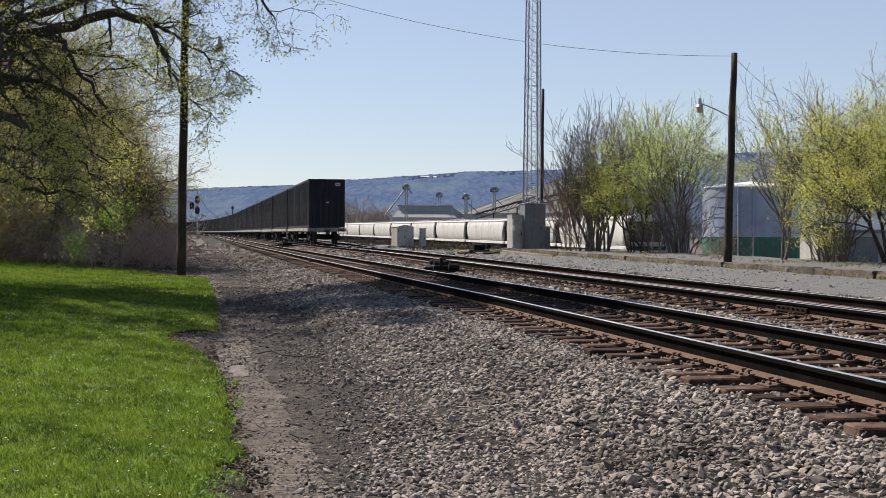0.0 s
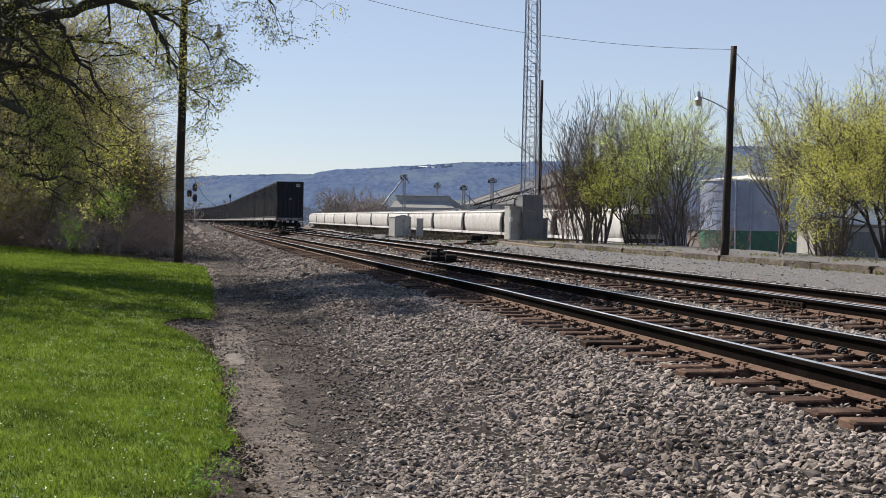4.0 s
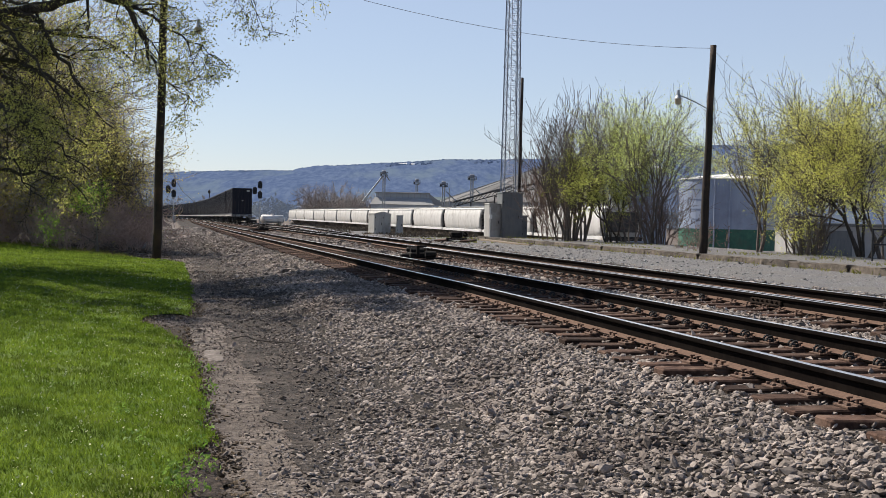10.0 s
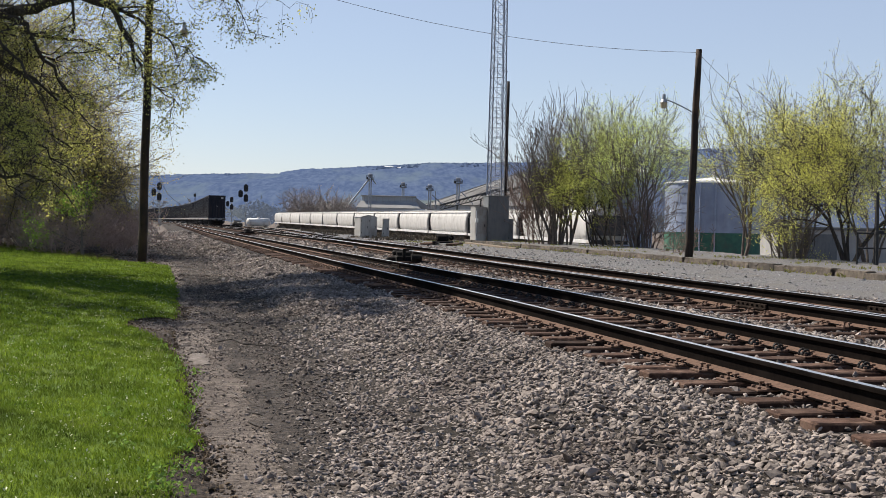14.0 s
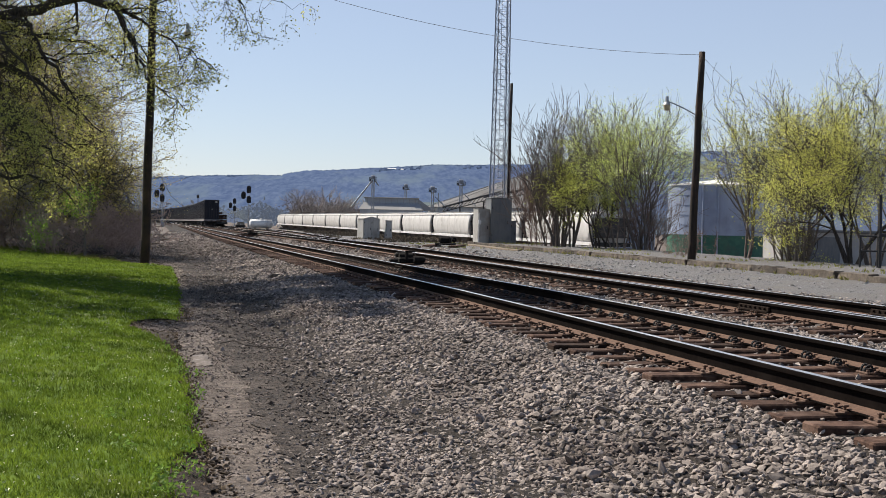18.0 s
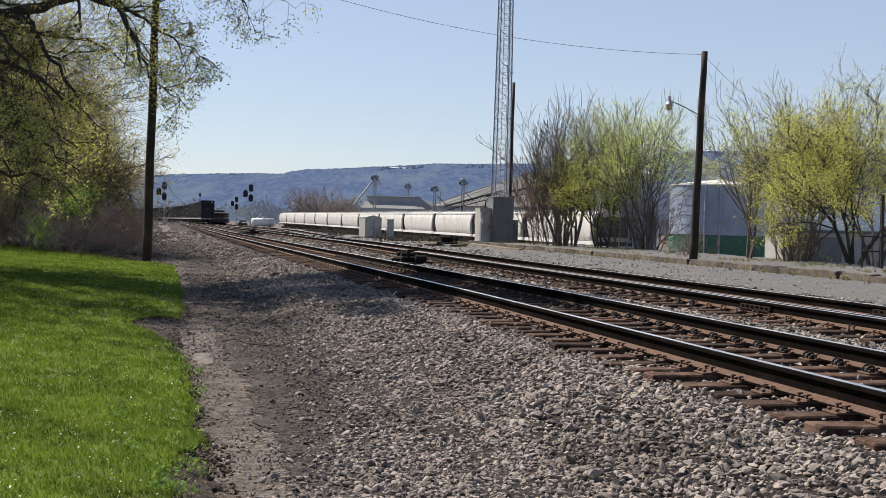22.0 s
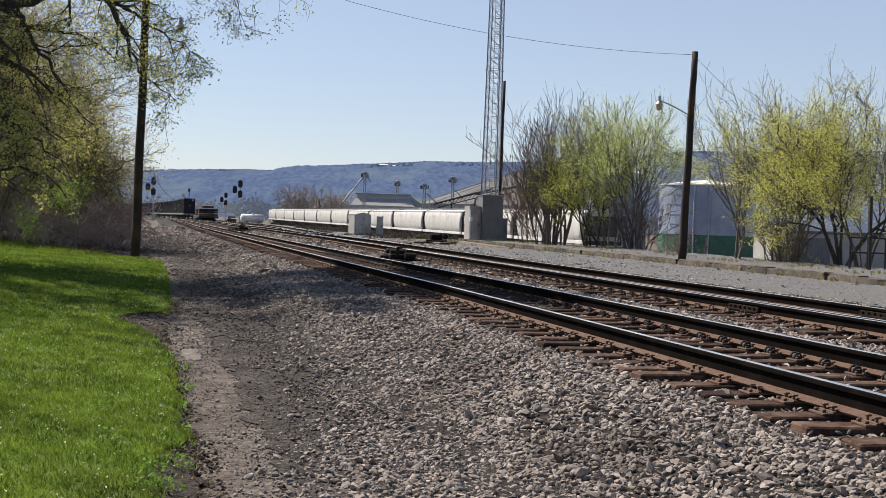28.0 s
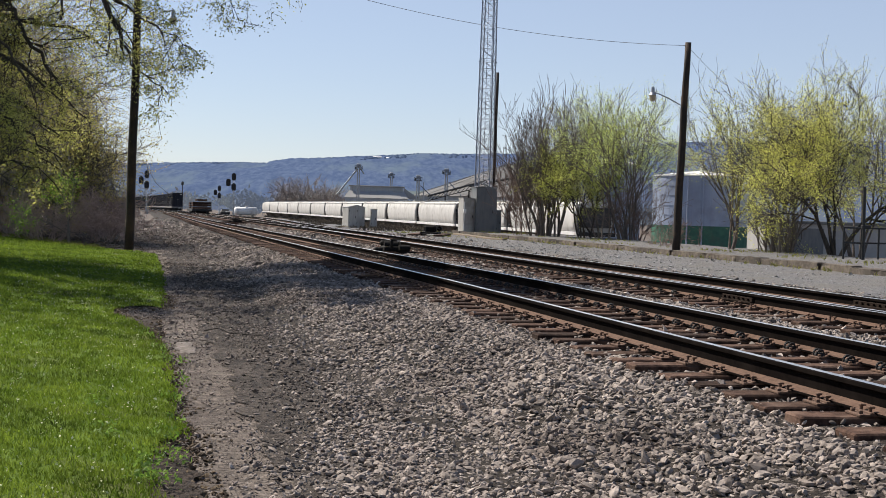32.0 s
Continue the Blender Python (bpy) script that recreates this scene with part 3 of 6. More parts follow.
def corrugated_box():
    """The same container pressed out of one sheet: its outline steps out at each rib."""
    hx, hy, d = CW / 2 - 0.005, CL / 2 - 0.005, 0.05
    long_ribs = [-CL / 2 + 0.5 + i * (CL - 1.0) / 10 for i in range(11)]
    short_ribs = [-0.8 + i * 0.4 for i in range(5)]
    ring = []
    for turn, (a, b, ribs, w) in enumerate(((hx, hy, short_ribs, 0.11), (hy, hx, long_ribs, 0.13)) * 2):
        q = [(-a + 0.14, -b), (-a + 0.14, -b + d)]
        for r in ribs:
            q += [(r - w / 2, -b + d), (r - w / 2, -b), (r + w / 2, -b), (r + w / 2, -b + d)]
        q += [(a - 0.14, -b + d), (a - 0.14, -b), (a, -b)]
        for x, y in q:
            for k in range(turn):
                x, y = -y, x
            ring.append((x, y))
    bm = bmesh.new()
    f = bm.faces.new([bm.verts.new((x, y, 0.0)) for x, y in ring])
    r = bmesh.ops.extrude_face_region(bm, geom=[f])
    bmesh.ops.translate(bm, vec=(0, 0, CH), verts=[g for g in r["geom"] if isinstance(g, bmesh.types.BMVert)])
    bmesh.ops.recalc_face_normals(bm, faces=bm.faces)
    return bm


def container(car, y, split):
    """A tall ribbed waste container, 6.1 m long; far down the train its ribs are pressed into the sheet."""
    pieces = [(SIDE_RIB, "side_rib", sx * (CW / 2 - 0.04), -CL / 2 + 0.5 + i * (CL - 1.0) / 10, CH / 2) for i in range(11) for sx in (-1, 1)]
    pieces += [(END_RIB, "end_rib", -0.8 + i * 0.4, sy * (CL / 2 - 0.04), CH / 2) for i in range(5) for sy in (-1, 1)]
    pieces += [(POST_ME, "corner_post", sx * (CW / 2 - 0.07), sy * (CL / 2 - 0.07), CH / 2) for sx in (-1, 1) for sy in (-1, 1)]
    pieces += [(LONG_RAIL, "side_rail", sx * (CW / 2 - 0.06), 0, z) for sx in (-1, 1) for z in (0.07, CH - 0.06)]
    pieces += [(CROSS_RAIL, "end_rail", 0, sy * (CL / 2 - 0.06), z) for sy in (-1, 1) for z in (0.07, CH - 0.06)]
    if split:
        bm = box(0, 0, CH / 2, CW - 0.10, CL - 0.10, CH - 0.06)
    else:
        bm = corrugated_box()
    c = part("container", bm, M_CONT, car, at=pose(0, y, 1.18))
    if split:
        for me, name, x, yy, z in pieces:
            link_mesh(name, me, None, c, at=pose(x, yy, z))
    return c


def flat_car(split):
    car = thing("container_car", "flat car carrying three tall dark ribbed waste containers", "railway car", group="departing container train")
    bm = bmesh.new()
    add_box(bm, 0, 0, 1.02, 0.7, 18.6, 0.30, 0.02)
    for s in (-1, 1):
        add_box(bm, s * 1.22, 0, 1.04, 0.10, 18.6, 0.22, 0.01)
        add_box(bm, 0, s * 9.25, 1.03, 2.6, 0.16, 0.24, 0.02)
    for i in range(13):
        add_box(bm, 0, -8.7 + i * 1.45, 1.06, 2.4, 0.14, 0.14)
    part("deck", bm, M_CARSTEEL, car, "pale rust-stained steel deck")
    for s in (-1, 1):
        bm = rod((0, s * 9.3, 0.86), (0, s * 9.95, 0.86), 0.09)
        add_box(bm, 0, s * 9.9, 0.86, 0.26, 0.30, 0.28, 0.04)
        part("coupler", bm, M_DARKMETAL, car)
        b = part("bogie", bogie_frame(), M_DARKMETAL, car, at=pose(0, s * 7.2, 0))
        for y in (-0.87, 0.87):
            part("wheelset", wheelset(), M_DARKMETAL, b, at=pose(0, y, 0.46))
    for i, y in enumerate((-6.2, 0, 6.2)):
        container(car, y, split)
    # steps, hand brake and ladder at the outer end
    for s in (-1, 1):
        bm = bmesh.new()
        add_rod(bm, (s * 1.15, -9.36, 1.3), (s * 1.15, -9.36, 0.45), 0.02, seg=6)
        add_rod(bm, (s * 0.8, -9.36, 1.3), (s * 0.8, -9.36, 0.45), 0.02, seg=6)
        for z in (0.5, 0.75, 1.0):
            add_rod(bm, (s * 1.15, -9.36, z), (s * 0.8, -9.36, z), 0.02, seg=6)
        part("ladder", bm, M_DARKMETAL, car)
    return car


def train_distance(t):
    return 85.3 - 8.26 + 7.55 * t - 0.022 * t * t


def car_pose(v):
    """A car whose middle is v along the second track."""
    a, b = on_track(TRAIN_U, v - 7.2), on_track(TRAIN_U, v + 7.2)
    d = b - a
    m = (a + b) / 2
    return Matrix.Translation(m) @ Euler((math.atan2(d.z, math.hypot(d.x, d.y)), 0, math.atan2(-d.x, d.y))).to_matrix().to_4x4()


CARS = []
first_car, plain_car = flat_car(True), flat_car(False)
for i in range(23):
    v = train_distance(0) + 9.4 + i * CAR_PITCH
    if i in (0, 8):
        car = first_car if i == 0 else plain_car
        car.matrix_basis = car_pose(v)
    else:
        car = copy_thing(first_car if i < 8 else plain_car, car_pose(v))
    CARS.append(car)
first_car["label"] = "last flat car of the train with tall dark waste containers"
end_box = [c for c in first_car.children if c.name.startswith("container")][0]
part("marking_plate", box(0.74, -3.045, 2.95, 0.34, 0.012, 0.22, 0.003), M_WHITEBODY, end_box, "small pale marking plate")
bm = bmesh.new()
for k in range(3):
    add_box(bm, 0.64 + k * 0.10, -3.053, 2.95, 0.06, 0.006, 0.09)
part("marking_bars", bm, M_DARKMETAL, end_box)
part("marking_bar", box(0.05, -3.04, 1.72, 0.20, 0.012, 0.07, 0.003), M_WHITEBODY, end_box, "small pale marking")


# ---- covered hoppers on the grain siding ----
HOPPER_U, HOPPER_Z = 28.6, -2.05


def hopper_car():
    car = thing("hopper_car", "white covered hopper car with bowed sides and a grimy underframe", "railway car", group="white covered hoppers on the siding")
    # bowed body: cross-section swept along the car, its ends drawn in towards the bottom
    sec = [(-1.38, 1.86), (-1.48, 2.0), (-1.54, 2.3), (-1.58, 2.7), (-1.575, 3.1), (-1.54, 3.45), (-1.47, 3.75), (-1.36, 3.95), (-1.0, 4.06), (-0.6, 4.13), (0, 4.17)]
    sec = sec + [(-x, z) for x, z in sec[-2::-1]]
    ys = [-8.14, -8.06, -7.2, 7.2, 8.06, 8.14]
    k = [0.95, 1.0, 1.0, 1.0, 1.0, 0.95]
    vs, fs = [], []
    for y, kk in zip(ys, k):
        for x, z in sec:
            vs.append((x * kk, y * (1.0 - 0.07 * max(0.0, (3.3 - z) / 1.45)), z))
    n = len(sec)
    for i in range(len(ys) - 1):
        for j in range(n - 1):
            fs.append((i * n + j, i * n + j + 1, (i + 1) * n + j + 1, (i + 1) * n + j))
        fs.append((i * n, (i + 1) * n, (i + 1) * n + n - 1, i * n + n - 1))
    me = mesh_of("body", vs, fs)
    bm = bmesh.new()
    bm.from_mesh(me)
    bmesh.ops.holes_fill(bm, edges=bm.edges)
    bmesh.ops.recalc_face_normals(bm, faces=bm.faces)
    for e in bm.edges:
        e.smooth = e.calc_face_angle(0) < 0.7
    part("body", bm, M_WHITEBODY, car, smooth=True)
    for s in (-1, 1):
        part("side_sill", box(s * 1.52, 0, 1.74, 0.12, 17.2, 0.26, 0.01), M_WHITESILL, car, "white painted side sill")
        part("roof_rail", box(s * 1.42, 0, 3.93, 0.09, 16.2, 0.10, 0.01), M_WHITEBODY, car)
        part("end_sill", box(0, s * 8.54, 1.72, 2.9, 0.14, 0.30, 0.01), M_DARKMETAL, car)
        # sheet added across the car end, the gap's shade in its dark colour
        part("end_sheet", box(0, s * 8.24, 2.95, 2.5, 0.03, 1.5, 0.01), M_HOPPEREND, car, "end sheet coloured dark for the shade between cars")
        part("centre_sill", box(0, s * 7.6, 1.45, 0.6, 1.9, 0.4, 0.02), M_DARKMETAL, car)
    for y in (-3.9, 0, 3.9):
        bm = bmesh.new()
        vsb = add_box(bm, 0, y, 1.2, 2.5, 3.2, 1.3)
        for v in vsb:
            if v.co.z < 0.9:
                v.co.x *= 0.35
                v.co.y = y + (v.co.y - y) * 0.3
        part("outlet", bm, M_HOPPEREND, car, "grimy discharge outlet")
    for y in (-6, -2, 2, 6):
        part("hatch", box(0, y, 4.22, 0.62, 3.2, 0.12, 0.03), M_WHITEBODY, car)
    for s in (-1, 1):
        b = part("bogie", bogie_frame(), M_DARKMETAL, car, at=pose(0, s * 6.9, 0))
        for y in (-0.87, 0.87):
            part("wheelset", wheelset(), M_DARKMETAL, b, at=pose(0, y, 0.46))
        bm = bmesh.new()
        for i in range(9):
            add_rod(bm, (-1.4, s * 8.60, 1.3 + i * 0.32), (-0.95, s * 8.60, 1.3 + i * 0.32), 0.022, seg=5)
        for x in (-1.4, -0.95):
            add_rod(bm, (x, s * 8.60, 0.8), (x, s * 8.60, 3.95), 0.025, seg=5)
        part("ladder", bm, M_DARKMETAL, car)
        for e in (-1, 1):
            part("end_post", rod((e * 1.45, s * 8.5, 1.8), (e * 1.3, s * 7.9, 3.9), 0.06, seg=5), M_DARKMETAL, car)
        part("coupler", box(0, s * 8.8, 0.86, 0.3, 0.6, 0.3, 0.04), M_DARKMETAL, car)
    for s in (-1, 1):
        part("roof_walk", box(s * 0.6, 0, 4.24, 0.34, 16.6, 0.05), M_GALV, car, "galvanised roof walk")
    return car


def siding_pose(v):
    x, y = uv(HOPPER_U, v)
    return pose(x, y, HOPPER_Z, 0, 0, TRACK_YAW + 0.3)


HOPPER_V0 = 114.6
hop = hopper_car()
hop.matrix_basis = siding_pose(HOPPER_V0 + 9)
for i in range(-2, 11):
    if i:
        copy_thing(hop, siding_pose(HOPPER_V0 + 9 + 18.0 * i))
def siding_rail(u):
    me_v, me_f = [], []
    for v in (60, 420):
        x, y = uv(u, v)
        for dx, dz in ((-0.035, -0.18), (0.035, -0.18), (0.035, 0), (-0.035, 0)):
            me_v.append((x + dx, y, HOPPER_Z + dz))
    for k in range(4):
        me_f.append((k, (k + 1) % 4, 4 + (k + 1) % 4, 4 + k))
    link_mesh("rail", big_mesh("rail", me_v, me_f), M_RAIL, track_hopper)


siding_rail(HOPPER_U - GAUGE / 2), siding_rail(HOPPER_U + GAUGE / 2)

# ---- poles ----
def lamp_head(parent, at):
    bm = bmesh.new()
    add_rod(bm, (0, 0, 0.12), (0, 0, 0.30), 0.07, 0.05, 10)
    add_rod(bm, (0, 0, 0.02), (0, 0, 0.12), 0.125, 0.07, 14)
    h = part("lamp_head", bm, M_GALV, parent, at=at)
    bm = rod((0, 0, -0.17), (0, 0, 0.02), 0.09, 0.12, 14)
    part("lens", bm, M_LENS, h, "cloudy plastic lens")
    return h


def arc_rod(p0, p1, rise, r, n=8):
    pts = []
    for i in range(n + 1):
        t = i / n
        p = Vector(p0).lerp(Vector(p1), t)
        p.z += rise * math.sin(math.pi * t * 0.5)
        pts.append(p)
    return sweep(pts, [r] * (n + 1), 6)


def wood_pole(name, label, at, h, r0, r1, lean):
    p = thing(name, label, "utility pole", at)
    n = 9
    pts = [(lean[0] * i / n, lean[1] * i / n, -0.3 + (h + 0.3) * i / n) for i in range(n + 1)]
    pts = [(x + 0.012 * math.sin(i * 1.7), y, z) for i, (x, y, z) in enumerate(pts)]
    vs, fs = sweep(pts, [r0 + (r1 - r0) * i / n for i in range(n + 1)], 14)
    me = mesh_of("shaft", vs, fs, True)
    link_mesh("shaft", me, M_POLE, p)
    return p


# tall pole beside the lawn
LP = (-8.56, 40.61, -0.47)
lamp_pole_left = wood_pole("lamp_pole", "dark creosoted wooden pole with a yard lamp, by the lawn", pose(*LP), 10.5, 0.15, 0.115, (0.16, 0))
vs, fs = arc_rod((0.1, 0, 7.35), (1.22, 0, 7.55), 0.14, 0.022)
link_mesh("arm", mesh_of("arm", vs, fs, True), M_GALV, lamp_pole_left)
lamp_head(lamp_pole_left, pose(1.25, 0, 7.42))

RP = (9.38, 41.0, 0.0)
lamp_pole_right = wood_pole("lamp_pole", "leaning wooden pole with a curved lamp arm, on the platform", pose(*RP), 6.85, 0.14, 0.10, (0.17, 0.0))
vs, fs = arc_rod((0.10, 0, 4.72), (-0.92, 0, 5.02), 0.16, 0.022)
link_mesh("arm", mesh_of("arm", vs, fs, True), M_GALV, lamp_pole_right)
lamp_head(lamp_pole_right, pose(-0.95, 0, 5.05))

# ---- distant hills ----
def ridge(name, label, y, profile, material, depth, bumps, seed, x0, x1, step):
    """A wooded ridge: crest heights along x, falling to the plain in front, with a crest of tree clumps."""
    xs = np.arange(x0, x1 + step, step)
    px = [p[0] for p in profile]
    pz = [p[1] for p in profile]
    rows = 14
    vs, fs = [], []
    for i, x in enumerate(xs):
        top = float(np.interp(x, px, pz))
        for j in range(rows):
            t = j / (rows - 1)
            f = t ** 0.8
            z = -20 + (top + 20) * f
            z += bumps * noise.noise((x * 0.012, j * 0.9, seed)) * 2.0 * min(1, t * 3) * (0.25 if j == rows - 1 else 1)
            z += bumps * 0.8 * noise.noise((x * 0.09, j * 1.9, seed + 3))
            vs.append((x, y - depth * (1 - t), z))
    for i in range(len(xs) - 1):
        for j in range(rows - 1):
            a = i * rows + j
            fs.append((a, a + rows, a + rows + 1, a + 1))
    return tagged(link_mesh(name, big_mesh(name, vs, fs, True), material), label, "hill", kind="structure")
CREST = [(-2600, 60), (-900, 72), (-550, 81), (-400, 88), (-330, 91), (-272, 91), (-250, 97), (-215, 102), (-145, 106), (-98, 110), (-27, 114), (43, 121),
         (175, 124), (280, 127), (390, 136), (600, 163), (720, 167), (1000, 178), (2600, 200)]
ridge("backdrop_ridge", "wooded ridge beyond the valley, blue with painted haze", 2600, CREST, M_RIDGE, 1100, 5.0, 2, -2600, 2600, 9)
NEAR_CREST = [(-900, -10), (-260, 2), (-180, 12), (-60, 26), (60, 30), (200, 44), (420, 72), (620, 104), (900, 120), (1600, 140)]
ridge("backdrop_slope", "lower wooded slope below the ridge, haze in its colour", 1700, NEAR_CREST, M_RIDGE2, 600, 4.0, 11, -900, 1600, 7)


# ---- trees ----
class Wood:
    """Branches gathered into one mesh, and the places and ways of the twig ends."""
    def __init__(self, seed):
        self.r = random.Random(seed)
        self.v, self.f, self.tips = [], [], []
        self.clear, self.thin, self.ratio = 0.25, 0.004, (0.42, 0.62)

    def limb(self, p, d, length, r0, level, levels, kids, up, spread, sides=(8, 6, 5, 3, 3), curl=0.22):
        r = self.r
        n = 5 if level < 2 else 3 if level < levels else 2
        pts, d, p = [Vector(p)], Vector(d).normalized(), Vector(p)
        for i in range(n):
            d = (d + (1.0 if level < 2 else 1.7) * Vector((r.gauss(0, curl), r.gauss(0, curl), r.gauss(0, curl) + up * (0.5 if level else 0.2)))).normalized()
            p = p + d * (length / n)
            pts.append(p.copy())
        tip = r0 * (0.35 if level < levels else 0.3)
        radii = [max(self.thin, r0 + (tip - r0) * i / n) for i in range(n + 1)]
        vs, fs = sweep(pts, radii, sides[min(level, 4)])
        if level >= 2:
            fs = fs[:-2]
        o = len(self.v)
        self.v += vs
        self.f += [tuple(o + k for k in f) for f in fs]
        if level >= levels:
            for q in (pts[0].lerp(pts[1], 0.7), pts[1].lerp(pts[2], 0.3), pts[2]):
                self.tips.append((q, d.copy()))
            return
        m = kids[level]
        for i in range(m):
            t = 0.3 + 0.7 * (i + r.random()) / m if level else self.clear + (1 - self.clear) * (i + r.random() * 0.8) / m
            k = min(n - 1, int(t * n))
            q = pts[k].lerp(pts[k + 1], t * n - k)
            side = d.orthogonal().normalized()
            side.rotate(Matrix.Rotation(r.uniform(0, 2 * math.pi), 3, d))
            nd = (d * r.uniform(0.45, 0.9) + side * spread * r.uniform(0.7, 1.25)).normalized()
            self.limb(q, nd, length * r.uniform(*self.ratio), radii[k] * r.uniform(0.5, 0.68), level + 1, levels, kids, up, spread, sides, curl)


def leaves(tips, per, size, seed, scatter, squash=1.0):
    """Small folded leaf pieces round the twig ends."""
    rg = np.random.default_rng(seed)
    base = np.repeat(np.array([t[0][:] for t in tips]), per, axis=0)
    n = len(base)
    c = base + rg.normal(0, scatter, (n, 3))
    a = rg.normal(0, 1, (n, 3))
    a /= np.linalg.norm(a, axis=1)[:, None]
    b = np.cross(a, rg.normal(0, 1, (n, 3)))
    b /= np.linalg.norm(b, axis=1)[:, None]
    nrm = np.cross(a, b)
    s = size * rg.uniform(0.55, 1.35, (n, 1))
    vs = np.stack([c - a * s, c - b * s * 0.55 + nrm * s * 0.2, c + a * s, c + b * s * 0.55 + nrm * s * 0.2], axis=1).reshape(-1, 3)
    fs = np.arange(n * 4).reshape(-1, 4)
    return big_mesh("crown", vs, fs)


def tree(name, label, at, stems, height, radius, levels, kids, up, spread, bark, leaf=None, per=3, size=0.07, scatter=0.18, seed=1, tilt=0.25,
         group="", tip_share=1.0, curl=0.22, clear=0.25, thin=0.006, foot=0.0, patchy=None):
    """stems trunks rise from one base; leaf: a leaf material or None for a bare tree."""
    t = thing(name, label, "tree" if "shrub" not in name else "shrub", pose(*at), group)
    r = random.Random(seed)
    tips = []
    for i in range(stems):
        w = Wood(seed * 31 + i)
        w.clear, w.thin = clear, thin
        an = 2 * math.pi * i / stems + r.random()
        k = tilt * r.uniform(0.4, 1.0) if stems > 1 else 0.04
        away = foot * r.random() ** 0.5 if foot else 0.25 * k * stems ** 0.5
        w.limb((away * math.cos(an), away * math.sin(an), -0.15), (k * math.cos(an), k * math.sin(an), 1),
               height * (r.uniform(0.62, 0.8) if levels > 1 else 1), radius * r.uniform(0.7, 1.1), 0, levels, kids, up, spread, curl=curl)
        link_mesh("stem", mesh_of("stem", w.v, w.f), bark, t)
        tips += w.tips
    if leaf:
        tips = [q for q in tips if r.random() < tip_share and (patchy is None or noise.noise(q[0] * 1.6 + Vector((seed, 0, 0))) > patchy - 0.1)]
        link_mesh("crown", leaves(tips, per, size, seed, scatter), leaf, t)
    return t


# by the platform
tree("bare_tree", "bare grey many-stemmed tree behind the platform", (7.45, 60.0, -0.3), 13, 6.2, 0.08, 3, (7, 6, 4), 0.17, 0.36, M_BARKMID, None, seed=33, tilt=0.22, curl=0.10, clear=0.30, thin=0.007, foot=0.75)
tree("bare_shrub", "dense reddish bare shrub under the tree", (6.65, 61.2, -0.3), 14, 3.8, 0.03, 2, (8, 6), 0.14, 0.3, M_TWIG, None, seed=4, tilt=0.16, curl=0.12, thin=0.009, foot=0.7)
tree("leafing_shrub", "bushy shrub with fresh yellow-green leaves", (9.05, 58.0, -0.3), 5, 4.3, 0.055, 3, (6, 5, 4), 0.08, 0.42, M_BARKDARK, M_LEAF_SPRING, 14, 0.032, 0.12, 5, 0.07, clear=0.52, thin=0.008, foot=0.35, patchy=0.0)
tree("leafing_tree", "slender trees in pale spring leaf behind the platform", (10.1, 59.5, -0.3), 5, 6.0, 0.055, 3, (7, 5, 4), 0.16, 0.36, M_BARK, M_LEAF_PALE, 6, 0.030, 0.12, 8, 0.2, curl=0.12, clear=0.4, thin=0.007, tip_share=0.8, foot=0.5)
tree("leafing_tree", "slender trees in light green spring leaf behind the platform", (10.75, 57.0, -0.3), 8, 5.9, 0.07, 3, (7, 5, 4), 0.14, 0.38, M_BARKMID, M_LEAF_BRIGHTER, 8, 0.028, 0.14, 9, 0.2, curl=0.13, clear=0.5, thin=0.007, foot=0.75, patchy=-0.15)
tree("bare_shrub", "tangled reddish shrub beside the lamp pole", (11.1, 57.8, -0.3), 14, 3.1, 0.035, 2, (7, 5), 0.14, 0.36, M_TWIG, None, seed=10, tilt=0.25, thin=0.008, foot=0.8)
tree("young_tree", "thin young tree just breaking into bud", (12.05, 44.0, -0.1), 3, 4.9, 0.07, 3, (9, 6, 4), 0.16, 0.34, M_BARKMID, M_LEAF_PALE, 2, 0.024, 0.05, 13, 0.10, curl=0.10, clear=0.3, thin=0.005, tip_share=0.8, foot=0.12)
tree("yellow_green_tree", "many-stemmed tree in yellow-green spring leaf", (13.15, 42.0, -0.1), 7, 4.9, 0.055, 3, (7, 5, 4), 0.08, 0.5, M_BARKMID, M_LEAF_YELLOW, 14, 0.026, 0.13, 21, 0.2, curl=0.18, clear=0.42, thin=0.006, foot=0.5, patchy=-0.05)
tree("yellow_green_tree", "broad tree in yellow-green spring leaf by the fence", (14.75, 41.0, -0.1), 5, 5.2, 0.075, 3, (8, 6, 4), 0.05, 0.62, M_BARKDARK, M_LEAF_YELLOW, 15, 0.026, 0.13, 22, 0.36, clear=0.34, thin=0.006, foot=0.15, patchy=-0.05)
tree("budding_tree", "tall bare tree in bud above the yellow-green trees", (13.9, 43.5, -0.1), 6, 5.5, 0.05, 3, (8, 6, 4), 0.16, 0.36, M_BARKMID, M_LEAF_YELLOW, 4, 0.022, 0.08, 23, 0.2, curl=0.11, clear=0.4, thin=0.005, tip_share=0.8, foot=0.3)
tree("budding_tree", "tall bare tree in bud above the yellow-green trees", (16.3, 43.0, -0.1), 6, 5.2, 0.05, 3, (8, 6, 4), 0.16, 0.36, M_BARKMID, M_LEAF_YELLOW, 4, 0.022, 0.08, 24, 0.24, curl=0.11, clear=0.4, thin=0.005, foot=0.3)
tree("bare_shrub", "grey tangle of bare stems at the tree's foot", (13.2, 42.6, -0.1), 14, 2.2, 0.035, 2, (5, 4), 0.14, 0.36, M_BARKMID, None, seed=25, tilt=0.2, thin=0.006, foot=0.7)
